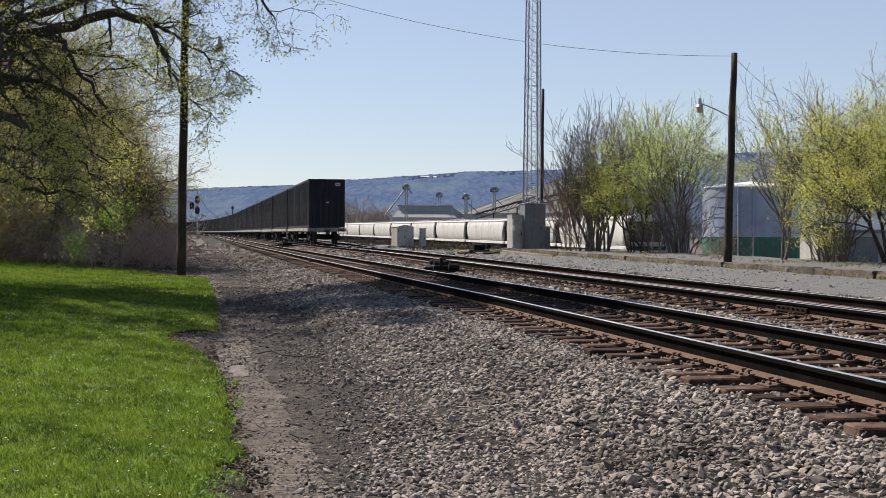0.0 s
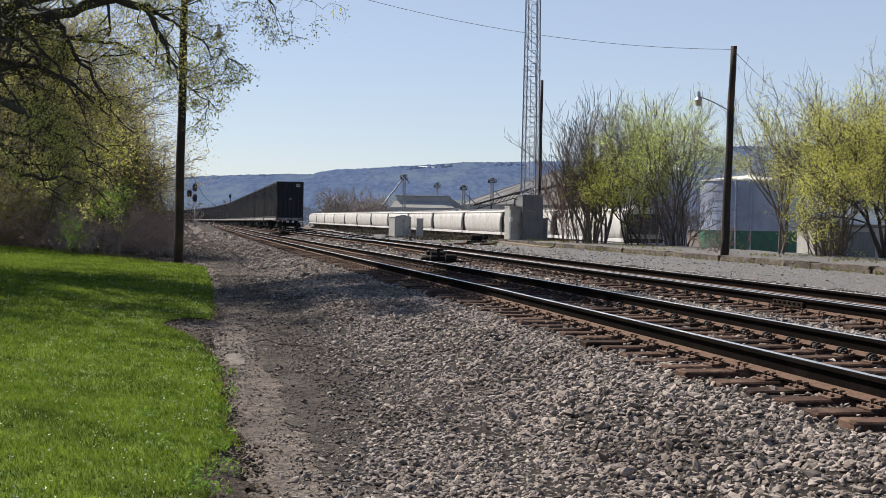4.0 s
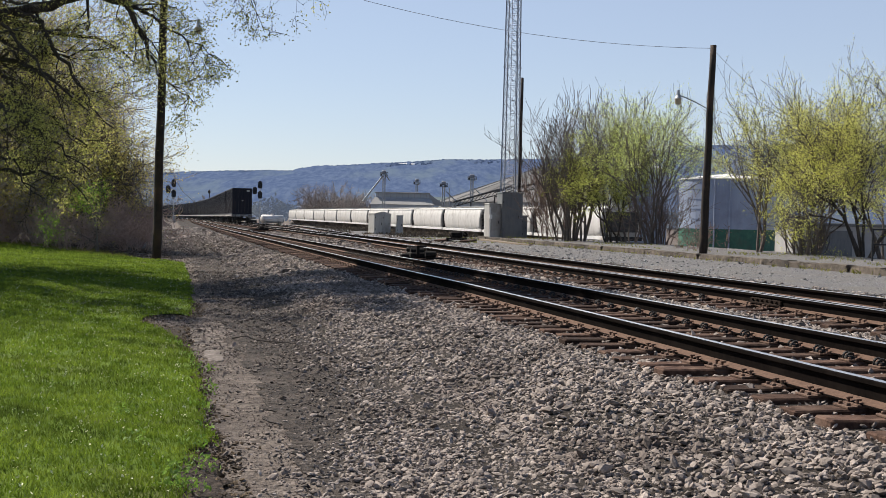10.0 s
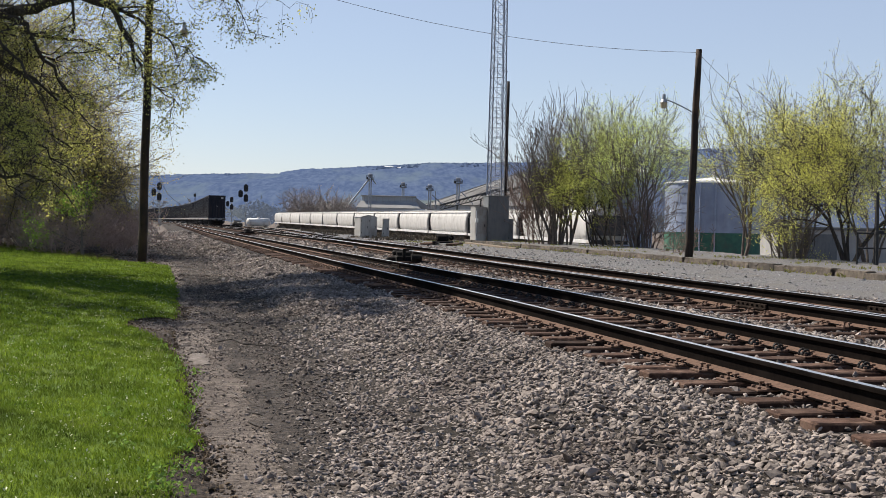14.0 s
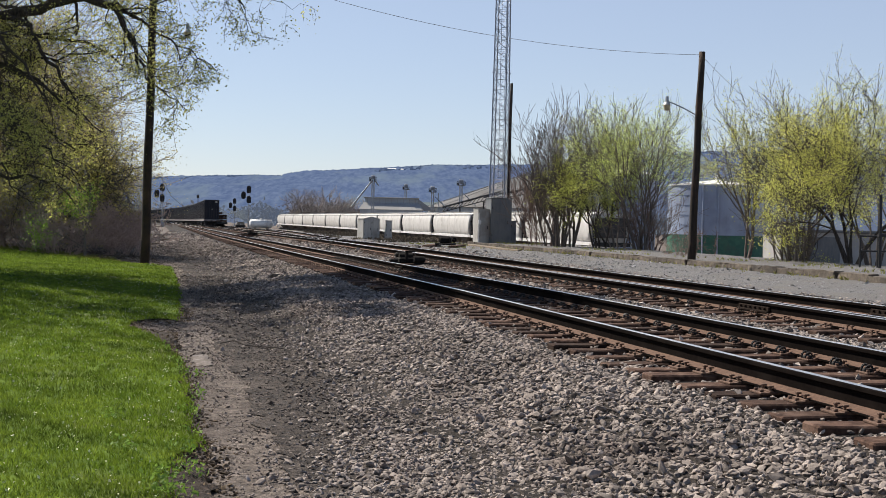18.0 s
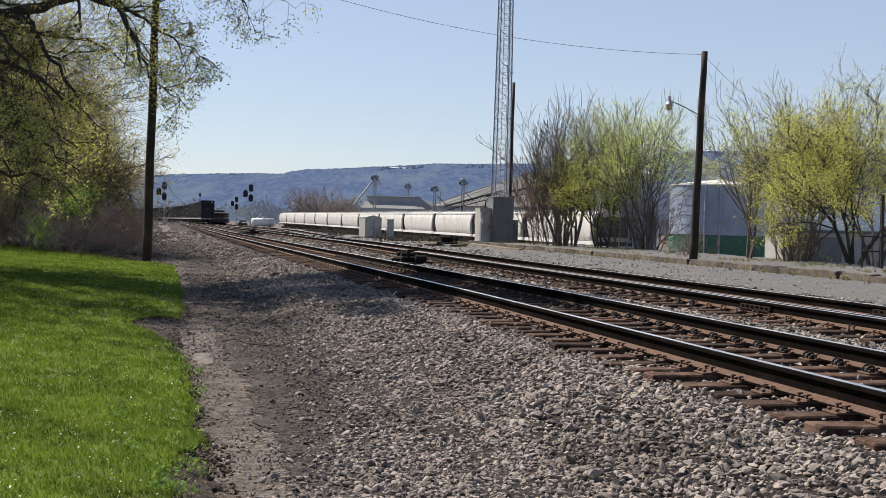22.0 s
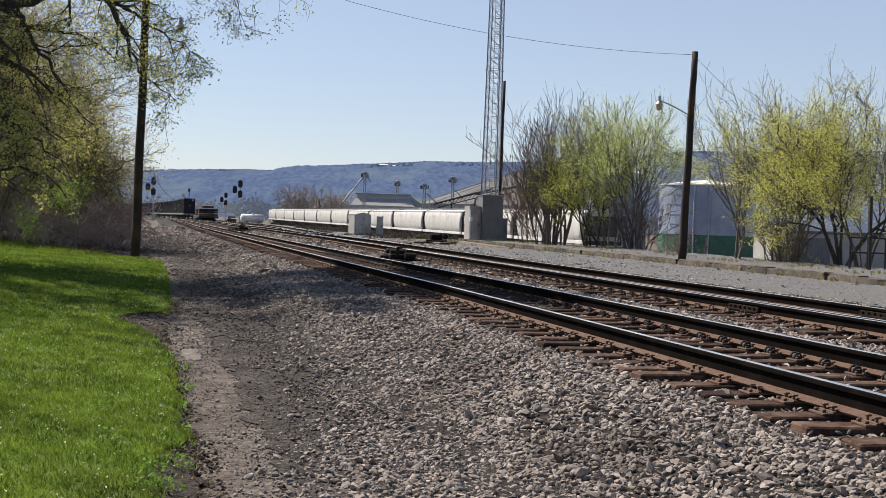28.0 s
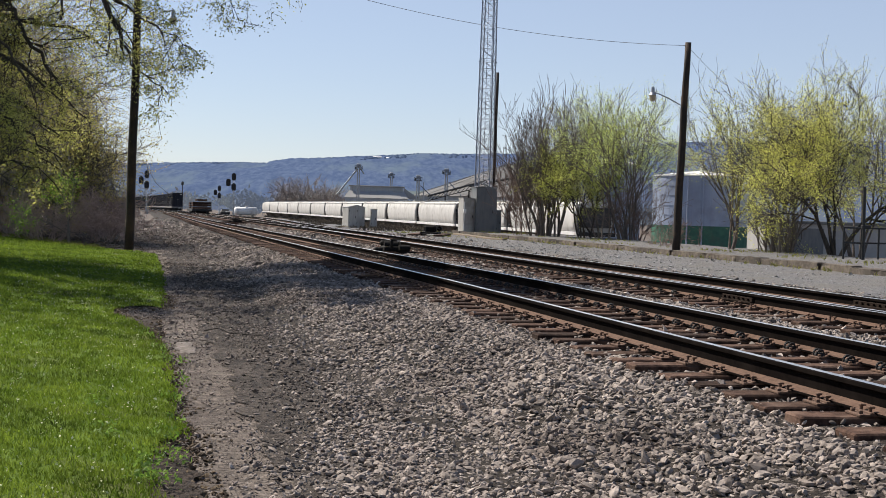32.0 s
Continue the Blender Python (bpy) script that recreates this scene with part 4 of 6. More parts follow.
tree("bare_shrub", "low tangle of dead brush before the round tank", (10.6, 47.0, -0.2), 14, 1.3, 0.015, 2, (5, 4), 0.1, 0.5, M_TWIG, None, seed=26, tilt=0.4, thin=0.006, foot=1.0)
for i, (x, y, h, st) in enumerate([(-28.2, 332, 8.6, 6), (-24.2, 336, 9.6, 6), (-21.2, 338, 7.6, 4), (-17.2, 342, 8.2, 5), (-14.6, 346, 6.4, 4)]):
    tree("far_bare_tree", "brown bare tree beyond the hopper cars", (x, y, -2.0), st, h * 1.2, 0.14, 3, (7, 6, 4), 0.10, 0.5, M_WOODTWIG, None, seed=40 + i, tilt=0.35, thin=0.034, group="bare trees beyond the hopper cars")

# woods on the bank beside the lawn
WOODS = [(-13.4, 51.5, 4.6, 31), (-16.6, 57.5, 7.0, 32), (-16.0, 49.0, 7.6, 33), (-18.2, 55.0, 9.6, 34), (-18.6, 63.5, 8.0, 35), (-21.0, 71.0, 8.6, 36), (-25.6, 83.0, 9.2, 37),
         (-18.6, 51.5, 10.4, 38), (-20.6, 60.0, 11.0, 39), (-16.8, 46.0, 7.2, 30), (-27.8, 97.0, 8.8, 41), (-14.2, 46.6, 4.6, 42), (-14.2, 54.5, 4.2, 43), (-17.2, 52.5, 9.8, 44),
         (-16.0, 60.0, 4.4, 45), (-17.9, 66.0, 4.6, 46), (-20.2, 74.0, 5.0, 47)]
for i, (x, y, h, s) in enumerate(WOODS):
    tree("woodland_tree", "tangled woodland tree in sparse olive-yellow leaf", (x, y, -0.2), 4, h * 1.12, 0.10, 3, (8, 6, 4), 0.05, 0.65, (M_BARKMID, M_WOODTWIG)[i % 2],
         (M_LEAF_OLIVE, M_LEAF_OLIVE2, M_LEAF_OLIVE)[i % 3], 7, 0.040, 0.26, s, 0.35, group="woods beside the lawn", clear=0.16, thin=0.011, patchy=-0.04)
for i, (x, y, h) in enumerate([(-18.6, 61, 7.0), (-21.3, 69, 7.6), (-24.4, 78, 8.4), (-18.6, 53.5, 9.0), (-28.6, 91, 8.4), (-15.6, 53.0, 4.8)]):
    tree("bare_woodland_tree", "bare grey-brown woodland tree, dense with twigs", (x, y, -0.2), 5, h * 1.1, 0.09, 3, (8, 6, 4), 0.10, 0.5, (M_WOODTWIG, M_TWIG)[i % 2], None, seed=60 + i, tilt=0.2,
         group="bare trees in the woods", clear=0.12, thin=0.011)
for i, (x, y, h, st) in enumerate([(-10.9, 47.5, 1.4, 15), (-12.2, 44, 1.6, 15), (-14.6, 46.5, 1.7, 15), (-16.6, 47.5, 1.8, 15), (-11.7, 51, 1.9, 15), (-13.9, 57, 1.8, 15), (-15.2, 63, 1.6, 15),
                                   (-16.8, 69, 1.5, 14), (-18.3, 75, 1.4, 14), (-20.4, 83, 1.4, 13), (-24.0, 97, 1.5, 13), (-29.4, 118, 1.6, 12)]):
    tree("brush_shrub", "dense reddish-brown bare brush below the woods", (x, y, -0.35), st, h * 1.2, 0.022, 2, (8, 5), 0.05, 0.55, M_BRUSH, None, seed=80 + i, tilt=0.75,
         group="brush below the woods", clear=0.1, thin=0.009)
tree("green_shrub", "shrub in fresh bright green leaf below the woods", (-11.1, 43.0, -0.3), 3, 2.5, 0.03, 2, (5, 4), 0.0, 0.5, M_BARK, M_LEAF_BRIGHT, 9, 0.038, 0.12, 97, 0.08, clear=0.6)
tree("green_shrub", "low shrub in fresh green leaf below the woods", (-17.0, 47.0, -0.2), 5, 1.8, 0.03, 2, (6, 6), 0.05, 0.6, M_BARK, M_LEAF_OLIVE2, 5, 0.05, 0.2, 98, 0.6, clear=0.4)


def bough(w, pts, r0, n_kids, length, levels, droop, kids=(5, 4)):
    """A limb along given points, with side branches all along."""
    r = w.r
    fine = []
    pts = [Vector(p) for p in pts]
    for a, b in zip(pts, pts[1:]):
        for k in range(4):
            q = a.lerp(b, k / 4)
            fine.append(q + Vector((r.gauss(0, 0.05), r.gauss(0, 0.05), r.gauss(0, 0.05))))
    fine.append(pts[-1])
    n = len(fine)
    radii = [r0 * (1 - 0.85 * i / (n - 1)) for i in range(n)]
    vs, fs = sweep(fine, radii, 8)
    o = len(w.v)
    w.v += vs
    w.f += [tuple(o + k for k in f) for f in fs]
    for i in range(n_kids):
        t = 0.12 + 0.88 * (i + r.random()) / n_kids
        k = min(n - 2, int(t * (n - 1)))
        d = (fine[k + 1] - fine[k]).normalized()
        side = d.orthogonal().normalized()
        side.rotate(Matrix.Rotation(r.uniform(0, 2 * math.pi), 3, d))
        nd = (d * r.uniform(0.3, 0.8) + side * r.uniform(0.7, 1.1) + Vector((0, 0, droop))).normalized()
        w.limb(fine[k], nd, length * r.uniform(0.6, 1.2), max(0.012, radii[k] * 0.4), 3 - levels, 3, (0,) * (3 - levels) + kids, droop * 0.25, 0.7, (6, 5, 4, 3, 3), 0.25)


oak = thing("overhanging_tree", "great dark-limbed tree overhanging the lawn, in first pale leaf", "tree", pose(-13.2, 30.0, 0.0))
w = Wood(5)
w.limb((0, 0, -0.4), (0, 0, 1), 6.5, 0.42, 3, 3, (), 0, 0)
w.tips = []
BOUGHS = [
    ([(0, 0, 4.0), (2.5, 0, 5.24), (3.4, -0.2, 5.65), (5.2, -0.4, 6.07), (6.2, -0.5, 5.94), (6.45, -0.6, 5.26), (6.8, -0.6, 4.4)], 0.20, 16, 1.3),
    ([(3.6, -0.4, 5.6), (4.13, -0.5, 5.4), (4.5, -0.5, 4.81), (5.08, -0.5, 4.03), (5.3, -0.5, 3.5)], 0.085, 12, 0.9),
    ([(0.5, -1.0, 4.6), (2.8, -2.5, 3.9), (4.42, -3, 3.04), (4.81, -3, 2.79), (5.07, -3, 2.47)], 0.085, 12, 0.9),
    ([(0, 0, 2.6), (2.0, 0, 2.2), (3.46, 0, 1.9), (4.18, 0, 1.87), (4.7, 0.2, 1.6)], 0.08, 10, 0.8),
    ([(1.5, 0, 4.9), (3.0, 0, 4.4), (3.65, 0, 3.63), (3.88, 0, 2.55)], 0.07, 12, 0.9),
    ([(2.6, 0, 5.3), (3.6, 0.3, 4.7), (4.6, 0.5, 4.75), (5.79, 0.5, 4.99)], 0.06, 12, 0.9),
    ([(0, 0.5, 5.2), (2.0, 3, 5.0), (3.5, 4, 4.3), (4.8, 4.5, 3.2)], 0.09, 14, 1.2),
    ([(0, 0.5, 5.6), (2.0, 4, 6.0), (4.0, 5, 5.8), (5.6, 5, 5.0)], 0.09, 14, 1.2),
    ([(0, 0.5, 3.0), (2.0, 2, 3.1), (3.0, 3, 2.7), (4.4, 3, 1.8)], 0.08, 14, 1.1),
    ([(0, -0.5, 5.4), (2.4, -2, 6.2), (4.4, -3, 6.6), (5.8, -3, 6.3), (6.4, -3, 5.6)], 0.09, 14, 1.1),
    ([(0, 0, 4.8), (3.9, 0, 6.3), (6.7, 0, 6.9), (8.6, 0, 6.7), (9.1, 0, 6.1)], 0.13, 16, 1.3),
    ([(0, 0, 3.2), (2.5, 1, 3.7), (3.9, 1, 3.4), (4.9, 1, 2.6)], 0.10, 10, 1.2),
    ([(0, 0, 3.8), (2.2, -0.5, 4.7), (4.2, -0.7, 4.3), (5.4, -0.7, 3.3)], 0.10, 10, 1.2),
    ([(6.2, -0.5, 5.9), (7.4, -0.4, 5.2), (8.4, -0.3, 4.6)], 0.04, 12, 0.9),
    ([(6.45, -0.6, 5.2), (7.0, -0.6, 4.2), (7.9, -0.6, 3.5)], 0.035, 9, 0.8),
    # high boughs above the view, added to shade the lawn and path
    ([(0, 0, 5.5), (3.4, -1, 8.6), (5.9, -2, 9.6)], 0.16, 14, 1.5),
    ([(0, 0, 5.6), (4.2, 3, 9.0), (6.6, 4, 10.0)], 0.14, 14, 1.6),
    ([(0, 0, 5.8), (-2, 2, 9.5), (-1, 3, 13)], 0.15, 14, 1.8),
    ([(0, 0, 6.0), (2.5, -1, 9.4), (4.5, -2, 11.2), (6.0, -3, 11.6)], 0.14, 16, 2.0),
    ([(0, 0, 6.0), (2.0, 1, 10.0), (4.0, 0, 13.4), (5.0, -1, 14.8)], 0.15, 20, 2.2),
    ([(0, 0, 6.0), (0.0, -2, 10.6), (1.0, -4, 13.0)], 0.14, 16, 2.2),
    ([(0, 0, 6.0), (2.5, 4, 10.6), (4.0, 6, 13.6)], 0.14, 18, 2.2),
    ([(0, 0, 6.0), (-1, 1, 10.0), (0.0, 2, 14.0), (1.5, 2, 16.0)], 0.15, 20, 2.2),
    ([(0, 0, 6.0), (-3, 3, 10.0), (-4.0, 5, 13.0)], 0.14, 18, 2.2),
    ([(0, 0, 6.0), (-1, -4, 10.0), (0.5, -7, 12.5)], 0.14, 16, 2.2),
    ([(0, 0, 6.0), (-3, -3, 10.0), (-2.5, -6, 13.5)], 0.14, 16, 2.2),
    ([(0, 0, 6.0), (-4, 0, 10.5), (-4.5, -2, 14.0)], 0.14, 16, 2.2),
    ([(0, 0, 5.2), (4.5, 1, 7.5), (6.8, 1.5, 8.4), (8.3, 1.0, 8.1)], 0.13, 16, 1.5),
]
for pts, r0, nk, ln in BOUGHS:
    bough(w, pts, r0, nk, ln, 2, -0.12)
link_mesh("trunk", mesh_of("trunk", w.v, w.f), M_BARKDARK, oak)
for k, (pts, r0) in enumerate((([(0.5, -1, 5), (2.4, -1.5, 4.6), (3.6, -1.8, 3.6), (4.2, -1.8, 2.4)], 0.07), ([(1, 0, 4.4), (3.2, -1, 3.4), (4.6, -1.2, 2.6), (5.6, -1.2, 1.9)], 0.06),
                               ([(1, -1, 5.8), (3.2, -2, 5.5), (4.6, -2.2, 4.4), (5.2, -2.2, 3.2)], 0.07), ([(0.5, -0.5, 3.4), (2.6, -1, 2.8), (3.8, -1.2, 2.0), (4.4, -1.2, 1.4)], 0.06),
                               ([(0.5, -1, 5.4), (2.2, -2, 5.6), (3.4, -2.6, 5.2), (4.0, -3.0, 4.2)], 0.11), ([(0.4, -1.4, 5.2), (2.0, -2.4, 5.0), (3.2, -2.8, 4.6), (4.6, -3.0, 4.9)], 0.10),
                               ([(0.4, -1, 4.6), (2.2, -2.2, 5.3), (3.6, -2.6, 5.7), (4.9, -2.8, 5.3)], 0.10), ([(0.6, 0, 4.2), (2.4, -0.6, 4.2), (3.6, -0.9, 4.6), (5.0, -1.0, 3.7)], 0.08))):
    bare = Wood(15 + k)
    bough(bare, pts, r0, 13, 0.95, 2, -0.1)
    link_mesh("limb", mesh_of("limb", bare.v, bare.f), M_BARKDARK, oak, "dark leafless drooping limb")
# Leaves overhead, out of view, enlarged and thickened to cast the ground shade.
high = [q for q in w.tips if q[0].z > 8]
link_mesh("crown", leaves([q for q in w.tips if q[0].z <= 8], 3, 0.031, 5, 0.09), M_LEAF_PALER, oak)
link_mesh("upper_crown", leaves([q for q in high if q[0].x <= 3], 4, 0.07, 6, 0.15), M_LEAF_PALER, oak)
link_mesh("outer_crown", leaves([q for q in high if q[0].x > 3], 10, 0.09, 7, 0.18), M_LEAF_PALER, oak)


# ---- wires ----
def wire(label, p, q, sag, r=0.008, n=24):
    pts = []
    for i in range(n + 1):
        t = i / n
        a = Vector(p).lerp(Vector(q), t)
        a.z -= sag * 4 * t * (1 - t)
        pts.append(a)
    vs, fs = sweep(pts, [r] * (n + 1), 5)
    return tagged(link_mesh("wire", mesh_of("wire", vs, fs, True), M_GALV), label, "cable")


wire("slack overhead cable strung between the two poles", (9.54, 41.0, 6.75), (-8.42, 40.6, 9.95), 0.86)
wire("thin service cable running on from the leaning pole", (9.56, 41.0, 6.7), (24.0, 75.0, 7.0), 0.5, 0.008)
wire("thin side cable from the leaning pole", (9.50, 41.0, 4.4), (24.0, 62.0, 4.6), 0.15, 0.008)
bm = rod((0.28, 0, 4.0), (0.21, 0, 6.6), 0.008, seg=5)
part("down_cable", bm, M_GALV, lamp_pole_right)
for z in (4.35, 6.55):
    bm = rod((0.19, -0.02, z - 0.05), (0.19, -0.02, z + 0.07), 0.045, 0.03, 8)
    part("insulator", bm, M_DARKMETAL, lamp_pole_right)


# ---- platform ----
def platform_z(u, v):
    return -0.02 + 0.02 * noise.noise((u, v * 0.5, 2)) + grade(v)


tagged(sheet("platform", spans(12.55, (17.5, 0.6)), spans(-14, (57, 0.8)), platform_z, M_LOT, 0.0), "old earth-filled platform with a gravel top", "platform", kind="structure")
curb = thing("platform_edge", "weathered brown concrete platform edging with chipped blocks", "kerb", kind="structure")


def curb_block(seed):
    r = random.Random(seed)
    bm = box(0, 0, 0, 0.30, 1.485, 0.34, 0.014)
    bmesh.ops.subdivide_edges(bm, edges=[e for e in bm.edges if abs((e.verts[0].co - e.verts[1].co).y) > 1], cuts=6)
    for v in bm.verts:
        v.co += Vector((r.gauss(0, 0.008), 0, r.gauss(0, 0.006)))
        if v.co.z > 0.1 and v.co.x < -0.08 and r.random() < 0.3:
            v.co += Vector((r.uniform(0, 0.07), 0, -r.uniform(0, 0.07)))
    me = bpy.data.meshes.new("curb_block")
    bm.to_mesh(me)
    bm.free()
    me.materials.append(M_CURB)
    return me


M_CURB = mat("stained_curb_concrete", (0.055, 0.043, 0.033), (0.14, 0.114, 0.089), 6, 0.92, c=(0.042, 0.033, 0.025), c_scale=1.1, bump=0.012, bump_scale=14, pick="object", pick_range=0.3)
CURBS = [curb_block(s) for s in range(6)]
v = 8.0
k = 0
while v < 58:
    x, y = uv(12.4 + RNG.normal(0, 0.007), v)
    link_mesh("curb_block", CURBS[k % 6], None, curb, at=pose(x, y, -0.175 + RNG.normal(0, 0.005) + (-0.03 if k in (5, 6, 7) else 0), RNG.normal(0, 0.25), RNG.normal(0, 0.6), TRACK_YAW + RNG.normal(0, 0.2)))
    hx, hy = uv(12.4 - 0.153, v - 0.74)
    link_mesh("drain_gap", CURBS[k % 6], M_DARKMETAL, curb, at=pose(hx, hy, -0.14, 0, 0, TRACK_YAW) @ Matrix.Diagonal((0.05, 0.06, 0.35, 1)))
    v += 1.5
    k += 1


# ---- trackside cabinets ----
def cabinet(name, label, at, w, d, h, material, roof=0.05, doors=1, legs=0.12, ridge_roof=False):
    c = thing(name, label, "cabinet", at)
    bm = box(0, 0, legs + h / 2, w, d, h, 0.015)
    part("body", bm, material, c)
    if ridge_roof:
        vs = [(-w / 2 - roof, -d / 2 - roof, 0), (w / 2 + roof, -d / 2 - roof, 0), (w / 2 + roof, d / 2 + roof, 0), (-w / 2 - roof, d / 2 + roof, 0),
              (0, -d / 2 - roof, 0.16), (0, d / 2 + roof, 0.16)]
        vs = [(x, y, z + legs + h + 0.003) for x, y, z in vs]
        fs = [(0, 1, 4), (2, 3, 5), (0, 4, 5, 3), (1, 2, 5, 4), (3, 2, 1, 0)]
        link_mesh("roof", mesh_of("roof", vs, fs), material, c)
    else:
        part("roof", box(0, 0, legs + h + 0.032, w + 2 * roof, d + 2 * roof, 0.06, 0.012), material, c)
    for i in range(doors):
        dw = (w - 0.1) / doors
        x = -w / 2 + 0.05 + dw * (i + 0.5)
        door = part("door", box(x, -d / 2 - 0.012, legs + h / 2, dw - 0.03, 0.024, h - 0.12, 0.006), material, c)
        part("handle", box(x + dw * 0.32, -d / 2 - 0.045, legs + h * 0.48, 0.03, 0.04, 0.16, 0.008), M_DARKMETAL, door, "dark steel handle")
        for z in (0.2, 0.8):
            part("hinge", rod((x - dw / 2 + 0.02, -d / 2 - 0.03, legs + h * z - 0.06), (x - dw / 2 + 0.02, -d / 2 - 0.03, legs + h * z + 0.06), 0.014, seg=6), M_DARKMETAL, door)
    part("plinth", box(0, 0, legs / 2 - 0.05, w + 0.12, d + 0.12, legs + 0.10, 0.02), M_CONC, c, "concrete plinth")
    return c


cabinet("signal_hut", "tall blue-grey steel signal hut at the tower's foot", pose(5.22, 72.6, -0.28, 0, 0, 8), 1.22, 1.5, 2.62, M_CABDARK, 0.04)
hut2 = cabinet("equipment_cabinet", "light grey equipment cabinet beside the signal hut", pose(4.22, 72.5, -0.28, 0, 0, 14), 0.72, 1.0, 1.95, M_CABINET, 0.02)
part("conduit", rod((-0.32, -0.54, 0.1), (-0.32, -0.54, 1.9), 0.03, seg=8), M_WHITE, hut2)
part("meter", box(-0.30, -0.58, 1.35, 0.16, 0.12, 0.26, 0.02), M_WHITE, hut2, "pale electricity meter box")
cabinet("junction_box", "small grey junction box on the hut's far side", pose(6.05, 72.8, -0.28, 0, 0, 8), 0.36, 0.5, 1.3, M_CABDARK, 0.015)
cabinet("relay_case", "weathered grey relay case with a low ridge roof", pose(-2.88, 88.3, -0.35, 0, 0, 24), 1.25, 1.15, 1.38, M_CABINET, 0.03, 2, ridge_roof=True)
cabinet("relay_post", "narrow grey cable cabinet by the relay case", pose(-1.47, 88.0, -0.35, 0, 0, 10), 0.46, 0.4, 1.24, M_CABINET, 0.015)

# ---- lattice tower ----
tower = thing("lattice_tower", "tall steel lattice radio tower behind the signal hut", "radio tower", pose(5.72, 80.0, -0.3))
TOWER_TOP = 27.0


def leg_at(i, z):
    r = (1.42 - 0.022 * z) / 2
    an = math.radians(27 + 90 * i)
    return Vector((r * math.cos(an) * 1.0, r * math.sin(an), z))


def plate_bm(p, r):
    bm = bmesh.new()
    add_rod(bm, p - Vector((0, 0, 0.03)), p + Vector((0, 0, 0.03)), r, seg=8)
    return bm


part("base", box(0, 0, 0.0, 1.9, 1.9, 0.4, 0.03), M_CONC, tower, "concrete footing")
for i in range(4):
    leg = part("leg", rod(leg_at(i, 0), leg_at(i, TOWER_TOP), 0.045, 0.035, 8), M_TOWER, tower)
    for z in (5.5, 11.0, 16.5, 22):
        part("flange", plate_bm(leg_at(i, z), 0.10), M_TOWER, leg)
z = 0.3
while z < TOWER_TOP - 0.7:
    for i in range(4):
        a0, a1 = leg_at(i, z), leg_at(i, z + 0.64)
        b0, b1 = leg_at((i + 1) % 4, z), leg_at((i + 1) % 4, z + 0.64)
        for p, q in ((a0, b1), (b0, a1), (a0, b0)):
            part("brace", rod(p, q, 0.014, seg=4), M_TOWER, tower)
    z += 0.64
for s in (-0.15, 0.15):
    part("ladder_rail", rod((s + 0.1, 0.1, 0.3), (s + 0.06, 0.08, TOWER_TOP), 0.016, seg=4), M_DARKMETAL, tower)
for i in range(60):
    part("rung", rod((-0.05, 0.1, 0.5 + i * 0.42), (0.25, 0.1, 0.5 + i * 0.42), 0.011, seg=4), M_DARKMETAL, tower)
stub = wood_pole("stub_pole", "dark wooden pole standing against the lattice tower", pose(6.02, 76.0, -0.3), 9.9, 0.10, 0.085, (0.03, 0))
part("conduit", rod((-0.10, -0.05, 0.2), (-0.09, -0.05, 6.5), 0.02, seg=6), M_GALV, stub)


# ---- switch gear ----
def switch_machine(at):
    s = thing("switch_machine", "black electric switch machine with rods between the tracks", "switch machine", at)
    part("case", box(0.02, 0.05, 0.15, 0.5, 0.8, 0.2, 0.04), M_IRON, s)
    part("motor_cover", box(-0.05, 0.34, 0.32, 0.40, 0.30, 0.18, 0.06), M_IRON, s)
    part("gear_cover", rod((-0.2, -0.12, 0.28), (0.24, -0.12, 0.28), 0.11, seg=12), M_IRON, s)
    part("lid", box(0.06, 0.06, 0.268, 0.34, 0.16, 0.03, 0.01), M_RAIL, s, "rusty lid")
    part("bracket", box(0.0, -0.36, 0.30, 0.10, 0.06, 0.34, 0.01), M_IRON, s)
    part("bracket", box(0.12, -0.36, 0.45, 0.34, 0.06, 0.05, 0.01), M_IRON, s)
    part("drum", rod((0.18, -0.62, 0.20), (0.52, -0.62, 0.20), 0.10, seg=12), M_IRON, s)
    part("cable_box", box(-0.42, -0.30, 0.12, 0.26, 0.3, 0.16, 0.03), M_IRON, s)
    for y in (-0.5, 0.5):
        part("long_tie", box(-0.1, y, -0.02, 2.0, 0.24, 0.18, 0.015), M_TIE, s)
    part("throw_rod", rod((-0.3, 0.1, 0.1), (-1.1, 0.1, 0.06), 0.03, seg=8), M_IRON, s)
    part("lock_rod", rod((-0.3, -0.15, 0.1), (1.0, -0.15, 0.06), 0.025, seg=8), M_IRON, s)
    part("point_rod", rod((0.2, -0.62, 0.08), (1.15, -0.62, 0.06), 0.025, seg=8), M_IRON, s)
    bm = bmesh.new()
    for i in range(7):
        a0, a1 = math.pi * i / 7, math.pi * (i + 1) / 7
        add_rod(bm, (0.30, -0.1 + 0.2 * math.cos(a0), 0.20 + 0.2 * math.sin(a0)), (0.30, -0.1 + 0.2 * math.cos(a1), 0.20 + 0.2 * math.sin(a1)), 0.018, seg=6)
    part("hand_lever", bm, M_IRON, s)
    return s


x, y = uv(2.66, 28.0)
sm = switch_machine(pose(x, y, -0.26, 0, 0, TRACK_YAW) @ Matrix.Scale(0.9, 4))
x, y = uv(2.7, 86.0)
copy_thing(sm, pose(x, y, -0.30, 0, 0, TRACK_YAW))


